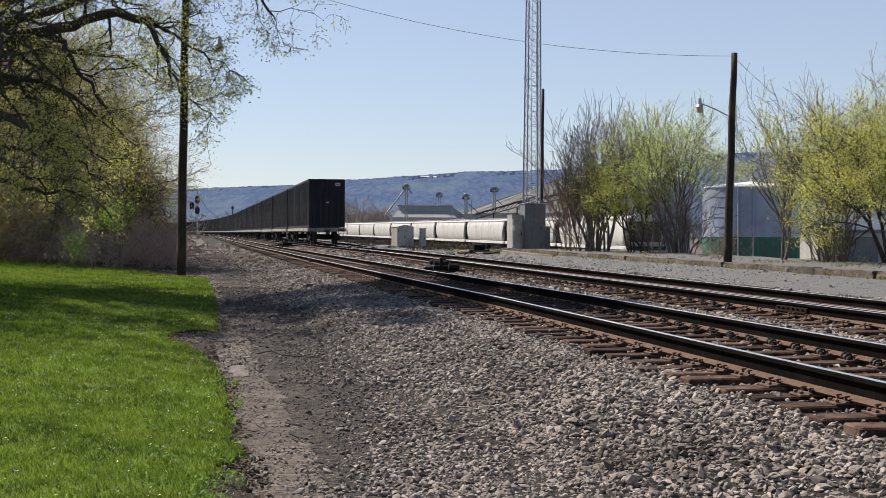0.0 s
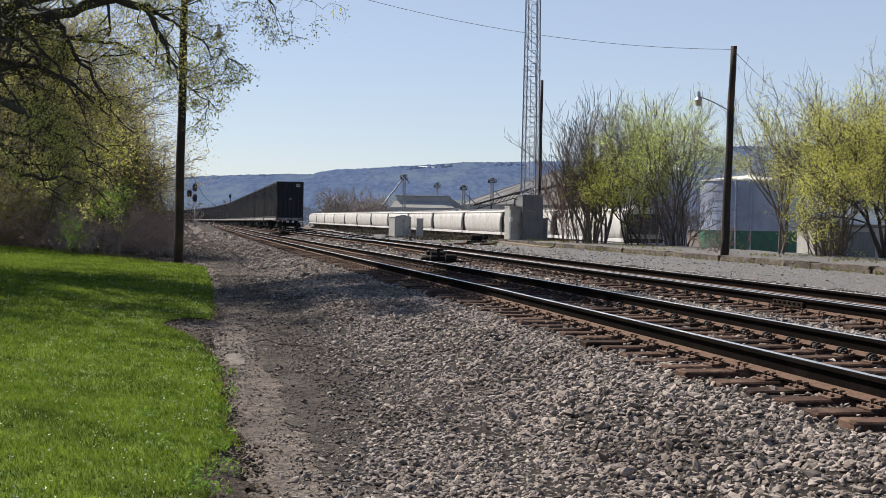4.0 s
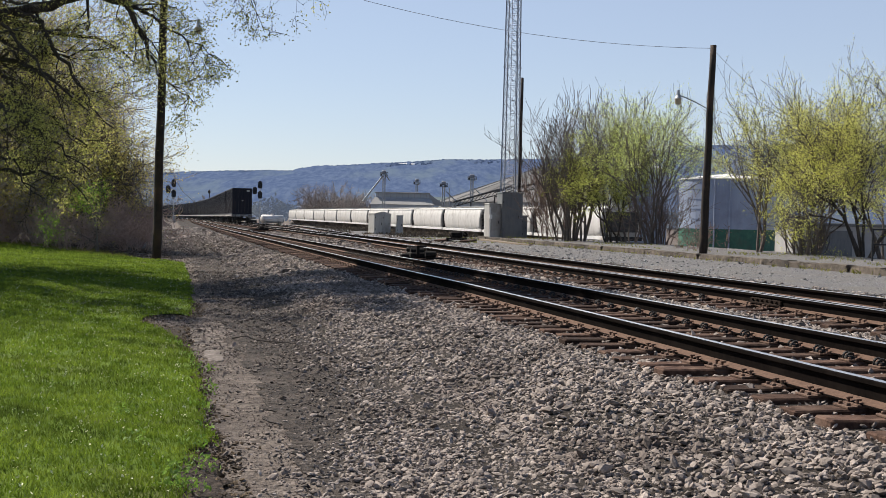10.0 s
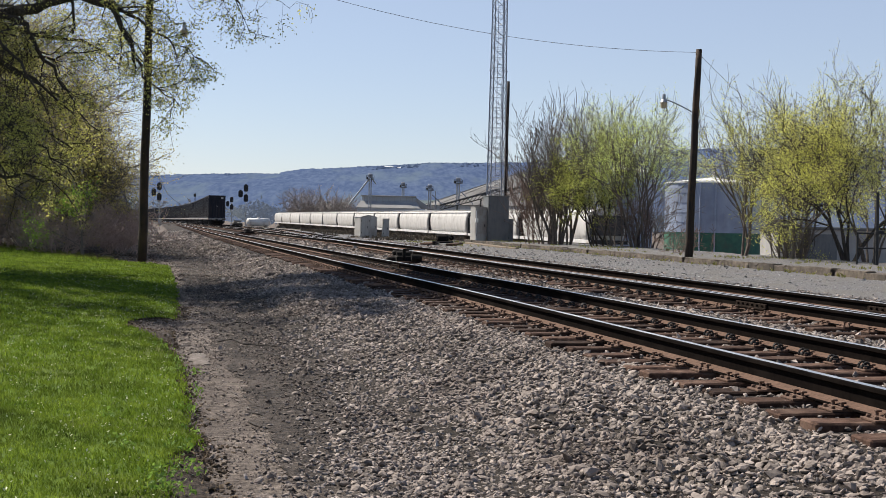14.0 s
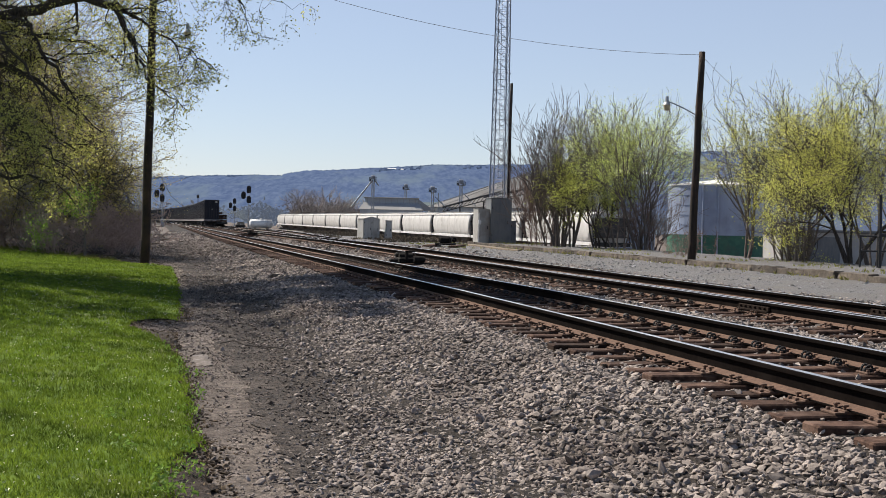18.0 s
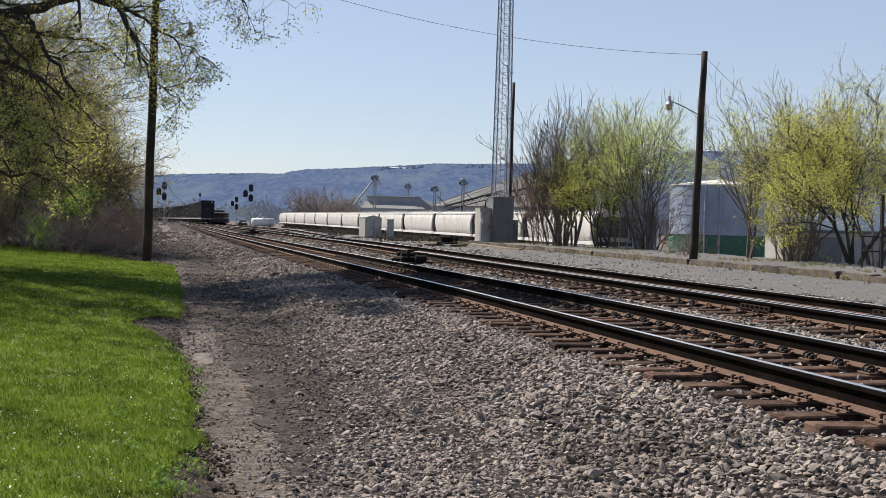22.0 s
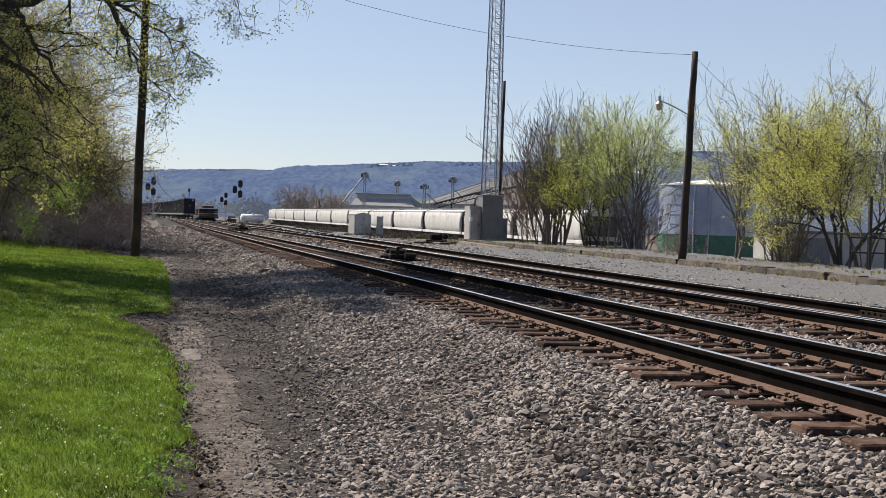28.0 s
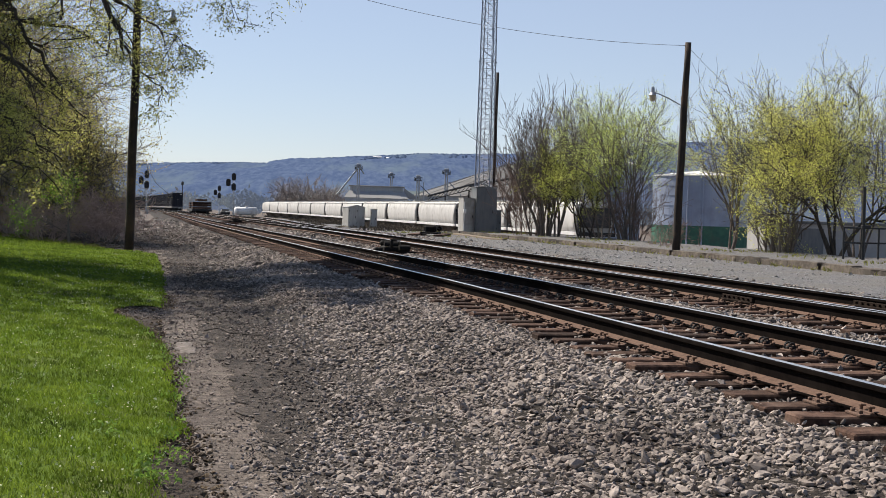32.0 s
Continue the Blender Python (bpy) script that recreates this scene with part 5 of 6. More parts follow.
def switch_stand(at):
    s = thing("switch_stand", "low black hand-thrown switch stand beside the track", "switch stand", at)
    for y in (-0.35, 0.35):
        part("head_block", box(0, y, 0.02, 2.3, 0.24, 0.18, 0.012), M_TIE, s)
    part("base_plate", box(0.2, 0, 0.13, 0.8, 0.5, 0.05, 0.01), M_IRON, s)
    part("gear_case", box(0.15, 0, 0.24, 0.34, 0.34, 0.2, 0.05), M_IRON, s)
    part("lever", rod((0.2, -0.1, 0.3), (0.9, -0.16, 0.24), 0.022, seg=6), M_IRON, s)
    part("weight", rod((0.9, -0.16, 0.24), (1.02, -0.16, 0.24), 0.07, seg=10), M_IRON, s)
    part("connecting_rod", rod((0, 0.05, 0.12), (-1.4, 0.05, 0.1), 0.02, seg=6), M_IRON, s)
    return s


switch_stand(pose(1.8, 62.0, -0.30, 0, 0, TRACK_YAW + 70) @ Matrix.Scale(1.8, 4))

# loose timbers at the platform's end
for x0, y0, x1, y1, w in ((3.3, 66.6, 4.6, 55.6, 0.26), (3.7, 69.5, 5.6, 60.0, 0.24), (4.2, 57.0, 4.9, 54.6, 0.2)):
    l = math.hypot(x1 - x0, y1 - y0)
    t = tagged(part("timber", box(0, 0, 0.09, w, l, 0.2, 0.015), M_TIMBER), "weathered loose timber lying on the gravel", "timber", "timbers by the platform")
    t.matrix_basis = pose((x0 + x1) / 2, (y0 + y1) / 2, -0.3, 0, 0, math.degrees(math.atan2(-(x1 - x0), y1 - y0)))


# ---- railway signals ----
def signal(at, h, heads, offset_head, label):
    s = thing("railway_signal", label, "railway signal", at, "colour-light signals")
    part("mast", rod((0, 0, -0.2), (0, 0, h - 0.4), 0.075, seg=10), M_GALV, s)
    part("base_case", box(0.15, 0, 0.6, 0.5, 0.5, 1.2, 0.03), M_GALV, s)
    for i, (dx, z) in enumerate(heads):
        bm = bmesh.new()
        n = 12
        prof = [(0.42 * math.cos(math.pi * k / n), 0.42 * math.sin(math.pi * k / n) + 0.35) for k in range(n + 1)]
        prof += [(-0.42, -0.35), (-0.30, -0.62), (0.30, -0.62), (0.42, -0.35)]
        f = bm.faces.new([bm.verts.new((px, 0, pz)) for px, pz in prof])
        r = bmesh.ops.extrude_face_region(bm, geom=[f])
        bmesh.ops.translate(bm, vec=(0, 0.05, 0), verts=[q for q in r["geom"] if isinstance(q, bmesh.types.BMVert)])
        bmesh.ops.recalc_face_normals(bm, faces=bm.faces)
        hd = part("signal_head", bm, M_BLACK, s, at=pose(dx, -0.2, z))
        for dz in (0.35, 0, -0.35):
            bm = rod((0, -0.02, dz), (0, -0.30, dz - 0.02), 0.13, 0.14, 12)
            part("hood", bm, M_BLACK, hd)
    if offset_head:
        part("bracket", rod((0, 0, offset_head - 0.5), (-0.75, 0, offset_head - 0.5), 0.04, seg=6), M_GALV, s)
    bm = bmesh.new()
    for z in range(int(h * 2.2)):
        add_rod(bm, (-0.2, 0.12, 0.3 + z * 0.42), (0.2, 0.12, 0.3 + z * 0.42), 0.012, seg=4)
    for dx in (-0.2, 0.2):
        add_rod(bm, (dx, 0.12, 0.0), (dx, 0.12, h - 0.6), 0.014, seg=4)
    part("ladder", bm, M_GALV, s)
    return s


M_BLACK = mat("black_signal_paint", (0.008, 0.008, 0.009), (0.015, 0.015, 0.016), 4, 0.6)
s1 = signal(pose(-45.05, 228, -1.0), 7.8, ((0, 7.1), (0, 5.2), (-1.0, 6.0)), 6.3, "two-headed black railway signal on a galvanised mast")
copy_thing(s1, pose(-30.25, 235, -0.8))
copy_thing(s1, pose(-44.8, 320, -1.9))
bm = rod((0, 0, -0.2), (0, 0, 10.6), 0.16, 0.12, 8)
far_pole = thing("far_pole", "dark wooden pole far down the line", "utility pole", pose(-71.1, 420.0, -2.0))
part("shaft", bm, M_POLE, far_pole)
part("transformer", box(0, -0.25, 9.8, 0.8, 0.5, 1.0, 0.1), M_DARKMETAL, far_pole)

# white tank and parked car beyond the switches
tank = thing("storage_tank", "white horizontal storage tank on saddles", "tank", pose(-24.3, 205.0, -0.75, 0, 0, -62))
bm = rod((0, -1.7, 0.85), (0, 1.7, 0.85), 0.68, seg=20)
for s in (-1, 1):
    bmesh.ops.create_uvsphere(bm, u_segments=16, v_segments=8, radius=0.68, matrix=Matrix.Translation((0, s * 1.7, 0.85)) @ Matrix.Diagonal((1, 0.5, 1, 1)))
part("shell", bm, M_WHITE, tank, smooth=True)
for s in (-1, 1):
    part("saddle", box(0, s * 1.1, 0.15, 1.2, 0.3, 0.5), M_CONC, tank)
part("valve_dome", rod((0, 0, 1.5), (0, 0, 1.75), 0.2, seg=12), M_WHITE, tank)
auto = thing("parked_car", "small dark parked car beyond the tracks", "car", pose(-29.2, 216.0, -0.9, 0, 0, 10))
part("body", box(0, 0, 0.55, 1.6, 3.6, 0.5, 0.12), M_BLACK, auto)
bm = bmesh.new()
vsb = add_box(bm, 0, 0.2, 0.98, 1.4, 2.0, 0.42, 0.06)
for q in vsb:
    if q.co.z > 1.0:
        q.co.y = 0.2 + (q.co.y - 0.2) * 0.7
        q.co.x *= 0.86
part("cabin", bm, M_BLACK, auto)
# white plate on the dark car: a sunlit highlight made as colour
part("bonnet", box(0.3, -1.2, 0.81, 0.8, 0.9, 0.05, 0.02), M_WHITE, auto, "white bonnet panel standing in for sunlight")
for sx in (-0.72, 0.72):
    for sy in (-1.15, 1.15):
        part("wheel", rod((sx - 0.1, sy, 0.3), (sx + 0.1, sy, 0.3), 0.3, seg=14), M_BLACK, auto)

# tie wagon standing on the third track
wagon = thing("tie_wagon", "parked flat wagon stacked with bundles of dark railway ties", "railway wagon", pose(-37.0, 240, -1.15, 0, 0, TRACK_YAW + 2) @ Matrix.Scale(1.4, 4))
part("deck", box(0, 3.0, 0.75, 2.7, 9.0, 0.3, 0.02), M_DARKMETAL, wagon)
for s in (0.3, 6.0):
    b = part("bogie", bogie_frame(), M_DARKMETAL, wagon, at=pose(0, s, 0) @ Matrix.Diagonal((1, 1, 0.8, 1)))
    for y in (-0.87, 0.87):
        part("wheelset", wheelset(), M_DARKMETAL, b, at=pose(0, y, 0.46))
for row in range(4):
    for col in range(9):
        part("tie", box(0, -1.2 + col * 0.9 * 0.3 + (0 if row < 3 else 0.5), 1.05 + row * 0.34 + 0.05 * (row % 2), 2.5 if row < 3 else 1.4, 0.24, 0.26, 0.01), M_TIE, wagon)
for row in range(3):
    for col in range(8):
        part("tie", box(-0.1, 3.2 + col * 0.28, 1.05 + row * 0.30, 2.4, 0.25, 0.26, 0.01), M_TIE, wagon)

# ---- grain works ----
works_z = -2.3


def leg_tower(x, y, h, w, label):
    t = thing("elevator_leg", label, "grain elevator", pose(x, y, works_z), "bucket elevator legs of the grain works")
    for s in (-1, 1):
        part("casing", box(s * w * 0.32, 0, h / 2, w * 0.36, w * 0.5, h, 0.02), M_GALV, t)
    part("head", box(0, 0, h + 0.2, w * 1.4, w * 0.9, 1.0, 0.2), M_TOWER, t)
    deck = part("platform", box(0, 0, h - 0.7, w * 2.4, w * 2.2, 0.08), M_DARKMETAL, t)
    for sx in (-1, 1):
        for sy in (-1, 1):
            part("post", box(sx * w * 1.18, sy * w * 1.15, h - 0.28, 0.06, 0.06, 0.85), M_DARKMETAL, deck)
        part("handrail", box(sx * w * 1.18, 0, h + 0.15, 0.05, w * 2.2, 0.05), M_DARKMETAL, deck)
    for sy in (-1, 1):
        part("handrail", box(0, sy * w * 1.15, h + 0.15, w * 2.36, 0.05, 0.05), M_DARKMETAL, deck)
    part("motor", box(-w * 0.85, -w * 0.4, h - 0.35, w * 0.5, w * 0.5, 0.55, 0.08), M_DARKMETAL, t)
    part("discharge", box(w * 0.75, 0, h - 0.45, w * 0.45, w * 0.6, 0.7, 0.05), M_TOWER, t)
    for k in range(int(h / 1.6)):
        bm = rod((-w * 0.5, -w * 0.3, k * 1.6), (w * 0.5, -w * 0.3, k * 1.6 + 1.6), 0.05, seg=4)
        part("brace", bm, M_GALV, t)
    return t


e1 = leg_tower(-8.9, 300, 13.6, 0.75, "tall galvanised grain elevator leg with a long spout")
part("spout", rod((-0.3, -0.4, 12.9), (-5.0, -0.4, 6.7), 0.20, seg=8), M_GALV, e1)
part("short_spout", rod((0.3, -0.4, 13.3), (1.4, -0.4, 11.8), 0.16, seg=8), M_GALV, e1)
leg_tower(-1.0, 312, 12.1, 0.7, "galvanised grain elevator leg behind the warehouse")
e3 = leg_tower(5.5, 300, 11.3, 0.8, "galvanised grain elevator leg with slanting spouts")
part("spout", rod((0.6, -0.5, 9.5), (5.4, -0.5, 5.0), 0.12, seg=8), M_TOWER, e3)
part("side_frame", rod((1.4, 0, 0), (1.4, 0, 10.4), 0.12, seg=6), M_GALV, e3)
e4 = leg_tower(12.3, 300, 13.1, 0.85, "tall galvanised grain elevator leg by the conveyor")
part("spout", rod((0.6, -0.5, 10.5), (4.2, -0.5, 7.0), 0.11, seg=8), M_TOWER, e4)

wh = thing("warehouse", "pale sheet-metal warehouse with a raised monitor roof", "warehouse", pose(-4.55, 310, works_z))
part("wall", box(0, 4, 3.1, 15.4, 12, 6.2), M_SIDING, wh)
roof_v = [(-8, -2.3, 6.2), (8, -2.3, 6.2), (8, 10.3, 6.2), (-8, 10.3, 6.2), (-6.9, 0, 7.9), (6.9, 0, 7.9), (6.9, 8, 7.9), (-6.9, 8, 7.9)]
link_mesh("roof", mesh_of("roof", roof_v, [(0, 1, 5, 4), (1, 2, 6, 5), (2, 3, 7, 6), (3, 0, 4, 7), (4, 5, 6, 7)]), M_ROOFGREY, wh)
part("monitor_wall", box(0, 3.0, 8.2, 13.2, 5.0, 1.7), M_SIDING, wh)
part("monitor_roof", box(0, 3.0, 9.15, 13.9, 5.8, 0.28, 0.05), M_ROOFGREY, wh)
gv = [(6.7, 0.2, 9.0), (6.7, 6, 9.0), (10.8, 0.2, 6.2), (10.8, 6, 6.2), (6.7, 0.2, 6.2), (6.7, 6, 6.2)]
link_mesh("lean_to_roof", mesh_of("lean_to_roof", gv, [(0, 2, 3, 1), (0, 4, 2), (1, 3, 5), (0, 1, 5, 4), (4, 5, 3, 2)]), M_ROOFGREY, wh)
for i in range(9):
    part("wall_rib", box(-6 + i * 1.5, 0.46, 8.2, 0.12, 0.08, 1.6), M_ROOFGREY, wh)

dome = thing("grain_store", "broad round grain store with a grey conical roof", "grain store", pose(30.3, 320, works_z))
part("wall", rod((0, 0, 0), (0, 0, 7.2), 25.5, seg=48), M_SIDING, dome)
bm = bmesh.new()
add_rod(bm, (0, 0, 7.2), (0, 0, 16.2), 26.2, 0.8, 48)
part("roof", bm, M_DOME, dome)
for i in range(24):
    an = 2 * math.pi * i / 24
    part("roof_rib", rod((26.1 * math.cos(an), 26.1 * math.sin(an), 7.35), (0.9 * math.cos(an), 0.9 * math.sin(an), 16.3), 0.05, seg=4), M_DOME, dome)


def conveyor(p, q, label):
    c = thing("conveyor", label, "conveyor", pose(*p))
    d = Vector(q) - Vector(p)
    n = 14
    side = d.cross(Vector((0, 0, 1))).normalized() * 0.7
    up = Vector((0, 0, 1.0))
    for s in (-1, 1):
        part("chord", rod(side * s, d + side * s, 0.10, seg=6), M_DARKMETAL, c)
        part("chord", rod(side * s + up, d + side * s + up, 0.10, seg=6), M_DARKMETAL, c)
        for i in range(n):
            a, b = d * (i / n) + side * s, d * ((i + 1) / n) + side * s + up
            part("strut", rod(a, b, 0.05, seg=4), M_DARKMETAL, c)
    bm = bmesh.new()
    vs4 = [bm.verts.new(side * -1 + up * 1.05), bm.verts.new(side + up * 1.05), bm.verts.new(d + side + up * 1.05), bm.verts.new(d - side + up * 1.05)]
    f = bm.faces.new(vs4)
    r = bmesh.ops.extrude_face_region(bm, geom=[f])
    bmesh.ops.translate(bm, vec=(0, 0, 0.25), verts=[g for g in r["geom"] if isinstance(g, bmesh.types.BMVert)])
    bmesh.ops.recalc_face_normals(bm, faces=bm.faces)
    part("cover", bm, M_DOME, c)
    for t in (0.3, 0.7):
        b = d * t
        part("trestle", rod((b.x, b.y, works_z - p[2]), (b.x, b.y, b.z), 0.18, seg=6), M_DARKMETAL, c)
    return c


conveyor((7.5, 285, 3.4), (21.0, 285, 7.4), "inclined covered grain conveyor on trestles")
conveyor((16.0, 270, 5.6), (34.0, 270, 9.6), "second inclined covered grain conveyor on trestles")


# ---- round tanks ----
def round_tank(at, r, h, band, label):
    t = thing("round_tank", label, "storage tank", at)
    if band:
        part("lower_band", rod((0, 0, 0), (0, 0, band), r + 0.01, seg=48), M_GREEN, t, "green painted lower band")
    part("shell", rod((0, 0, band), (0, 0, h), r, seg=48), M_TANKBLUE, t)
    bm = bmesh.new()
    add_rod(bm, (0, 0, h), (0, 0, h + 0.12), r + 0.08, seg=48)
    add_rod(bm, (0, 0, h + 0.12), (0, 0, h + 0.62), r + 0.05, 0.3, 48)
    part("roof", bm, M_WHITE, t, "white conical roof")
    part("vent", rod((0, 0, h + 0.55), (0, 0, h + 1.1), 0.14, seg=10), M_WHITE, t)
    for an in (-118, -101):
        a = math.radians(an)
        part("pipe", rod(((r + 0.1) * math.cos(a), (r + 0.1) * math.sin(a), 0), ((r + 0.1) * math.cos(a), (r + 0.1) * math.sin(a), h), 0.07, seg=8), M_TANKBLUE, t)
    for i in range(5):
        part("seam", rod((0, 0, band + (h - band) * i / 5), (0, 0, band + (h - band) * i / 5 + 0.05), r + 0.025, seg=48), M_TANKBLUE, t)
    return t


round_tank(pose(27.95, 113, -1.7), 4.3, 6.55, 2.15, "blue-grey round storage tank with a green base")
round_tank(pose(22.6, 129, -1.9), 3.0, 8.3, 0, "blue-grey round tank behind the trees")
shed = thing("low_shed", "low pale metal shed with a grey roof behind the trees", "shed", pose(41, 120, -2.1))
part("wall", box(0, 0, 1.5, 12, 8, 3.0), M_ROOFGREY, shed)
part("roof", box(0, 0, 3.15, 12.6, 8.6, 0.3, 0.05), M_CABDARK, shed)
part("door", box(-2, -4.03, 1.3, 3.2, 0.06, 2.6), M_CABDARK, shed)

# ---- black fence and sign post ----
fence = thing("pipe_fence", "low black steel pipe fence at the platform", "fence", pose(13.2, 36.0, 0.0))
for i in range(6):
    part("post", rod((i * 0.62, i * 0.25, -0.1), (i * 0.62, i * 0.25, 0.92), 0.032, seg=8), M_BLACK, fence)
for z in (0.46, 0.90):
    part("rail", rod((0, 0, z), (3.1, 1.25, z), 0.026, seg=8), M_BLACK, fence)
post = thing("black_post", "black steel post with a small box", "post", pose(13.68, 35.7, -0.05))
part("pole", rod((0, 0, -0.1), (-0.03, 0, 2.15), 0.05, 0.045, 10), M_BLACK, post)
part("box", box(0.05, 0, 0.98, 0.26, 0.14, 0.10, 0.015), M_BLACK, post)


# ---- ballast stones ----
def icosahedron():
    t = (1 + 5 ** 0.5) / 2
    v = np.array([(-1, t, 0), (1, t, 0), (-1, -t, 0), (1, -t, 0), (0, -1, t), (0, 1, t), (0, -1, -t), (0, 1, -t), (t, 0, -1), (t, 0, 1), (-t, 0, -1), (-t, 0, 1)], float)
    f = np.array([(0, 11, 5), (0, 5, 1), (0, 1, 7), (0, 7, 10), (0, 10, 11), (1, 5, 9), (5, 11, 4), (11, 10, 2), (10, 7, 6), (7, 1, 8), (3, 9, 4), (3, 4, 2),
                  (3, 2, 6), (3, 6, 8), (3, 8, 9), (4, 9, 5), (2, 4, 11), (6, 2, 10), (8, 6, 7), (9, 8, 1)])
    return v / np.linalg.norm(v[0]), f


ICO_V, ICO_F = icosahedron()
CUBE_V = np.array([(x, y, z) for x in (-1, 1) for y in (-1, 1) for z in (-1, 1)], float) * 0.62
CUBE_F = np.array([(0, 1, 3), (0, 3, 2), (4, 6, 7), (4, 7, 5), (0, 4, 5), (0, 5, 1), (2, 3, 7), (2, 7, 6), (1, 5, 7), (1, 7, 3), (0, 2, 6), (0, 6, 4)])
OCT_V = np.array([(1, 0, 0), (0, 1, 0), (-1, 0, 0), (0, -1, 0), (0, 0, 1), (0, 0, -1)], float)
OCT_F = np.array([(0, 1, 4), (1, 2, 4), (2, 3, 4), (3, 0, 4), (1, 0, 5), (2, 1, 5), (3, 2, 5), (0, 3, 5)])
SHARDS, CHIPS, GRAINS = [], [], []
for s in range(12):
    rg = np.random.default_rng(100 + s)
    SHARDS.append(ICO_V * rg.uniform(0.65, 1.3, (12, 1)) * np.array([1.2, rg.uniform(0.65, 0.95), rg.uniform(0.37, 0.62)]))
    GRAINS.append((OCT_V + rg.uniform(-0.24, 0.24, (6, 3))) * np.array([1.2, rg.uniform(0.8, 1.05), rg.uniform(0.5, 0.8)]))
    CHIPS.append((CUBE_V + rg.uniform(-0.33, 0.33, (8, 3))) * np.array([1.25, rg.uniform(0.7, 1.0), rg.uniform(0.55, 0.85)]))


def turns(n, rg, flat=0.5):
    """Random rotation matrices, tumbled."""
    a, b, c = rg.uniform(0, 2 * np.pi, n), rg.normal(0, flat, n), rg.normal(0, flat, n)
    ca, sa, cb, sb, cc, sc = np.cos(a), np.sin(a), np.cos(b), np.sin(b), np.cos(c), np.sin(c)
    m = np.empty((n, 3, 3))
    m[:, 0, 0], m[:, 0, 1], m[:, 0, 2] = ca * cb, ca * sb * sc - sa * cc, ca * sb * cc + sa * sc
    m[:, 1, 0], m[:, 1, 1], m[:, 1, 2] = sa * cb, sa * sb * sc + ca * cc, sa * sb * cc - ca * sc
    m[:, 2, 0], m[:, 2, 1], m[:, 2, 2] = -sb, cb * sc, cb * cc
    return m


def stones(name, label, regions, seed, material, fine=0):
    """regions: u0, u1, v0, v1, count a square metre, size, depth, keep(u, v)"""
    rg = np.random.default_rng(seed)
    allv, allf, o = [], [], 0
    for u0, u1, v0, v1, dens, size, sink, keep in regions:
        n = int((u1 - u0) * (v1 - v0) * dens)
        us, vs = rg.uniform(u0, u1, n), rg.uniform(v0, v1, n)
        ok = [i for i in range(n) if keep is None or keep(us[i], vs[i])]
        us, vs = us[ok], vs[ok]
        n = len(us)
        if not n:
            continue
        zs = np.array([ground_z(a, b) for a, b in zip(us, vs)])
        sz = size * np.exp(rg.normal(0, 0.28, n))
        xs, ys = 2.95 + TDY * us + TDX * vs, 8.26 - TDX * us + TDY * vs
        pos = np.stack([xs, ys, zs + sz * rg.uniform(-0.1, 0.6, n) * sink], 1)
        m = turns(n, rg, 0.46)
        kinds = rg.integers(0, len(CHIPS), n)
        for k in range(len(CHIPS)):
            sel = np.where(kinds == k)[0]
            if not len(sel):
                continue
            q = np.einsum("nij,vj->nvi", m[sel], (SHARDS, CHIPS, GRAINS)[fine][k]) * sz[sel][:, None, None] + pos[sel][:, None, :]
            allv.append(q.reshape(-1, 3))
            side, corners = ((ICO_F, 12), (CUBE_F, 8), (OCT_F, 6))[fine]
            allf.append((side[None] + (np.arange(len(sel)) * corners)[:, None, None] + o).reshape(-1, 3))
            o += len(sel) * corners
    ob = link_mesh(name, big_mesh(name, np.concatenate(allv), np.concatenate(allf)), material)
    return tagged(ob, label, "ballast stones", kind="stuff")


def shoulder(u, v):
    e = toe(v)
    if u > e + 0.5:
        return True
    return random.random() < math.exp(-((e + 0.5 - u) / 0.55) ** 2)


stones("ballast_stones", "loose grey-brown crushed stone of the track shoulder", [
    (-4.2, -2.0, -2.6, 4, 1700, 0.0165, 1.5, shoulder),
    (-2.2, -0.7, -2.6, 4, 1150, 0.0205, 1.8, shoulder),
    (-4.0, -0.7, 4, 8, 850, 0.0195, 1.7, shoulder),
    (-0.95, -0.45, -3, 12, 800, 0.0195, 1.8, None),
    (-0.6, -0.05, -3, 12, 80, 0.019, 2.6, None),
], 41, M_STONE)
stones("shoulder_stones", "crushed stone of the track shoulder farther along", [
    (-3.9, -0.7, 8, 12, 900, 0.0195, 1.6, shoulder),
    (-3.6, -0.7, 12, 20, 560, 0.024, 1.4, shoulder),
    (-3.4, -0.7, 20, 40, 170, 0.036, 1.3, shoulder),
    (-3.2, -0.7, 40, 75, 42, 0.052, 1.1, shoulder),
    (-3.2, -0.7, 75, 130, 12, 0.085, 1.0, None),
], 45, M_STONE, 2)
stones("track_stones", "grey crushed stone between and beside the rails", [
    (-0.3, 2.3, -3, 12, 330, 0.023, 1.3, None),
    (-0.75, 2.3, 12, 34, 150, 0.027, 0.7, None),
    (2.2, 3.7, -2, 16, 450, 0.026, 1.0, None),
    (2.2, 3.7, 16, 40, 150, 0.036, 1.0, None),
    (2.2, 3.7, 40, 90, 30, 0.062, 1.0, None),
    (3.6, 6.6, 4, 34, 110, 0.034, 1.2, None),
    (6.3, 8.0, 6, 40, 100, 0.032, 1.2, None),
    (5.5, 9.0, 40, 90, 12, 0.056, 1.0, None),
], 42, M_TRACKSTONE, 2)
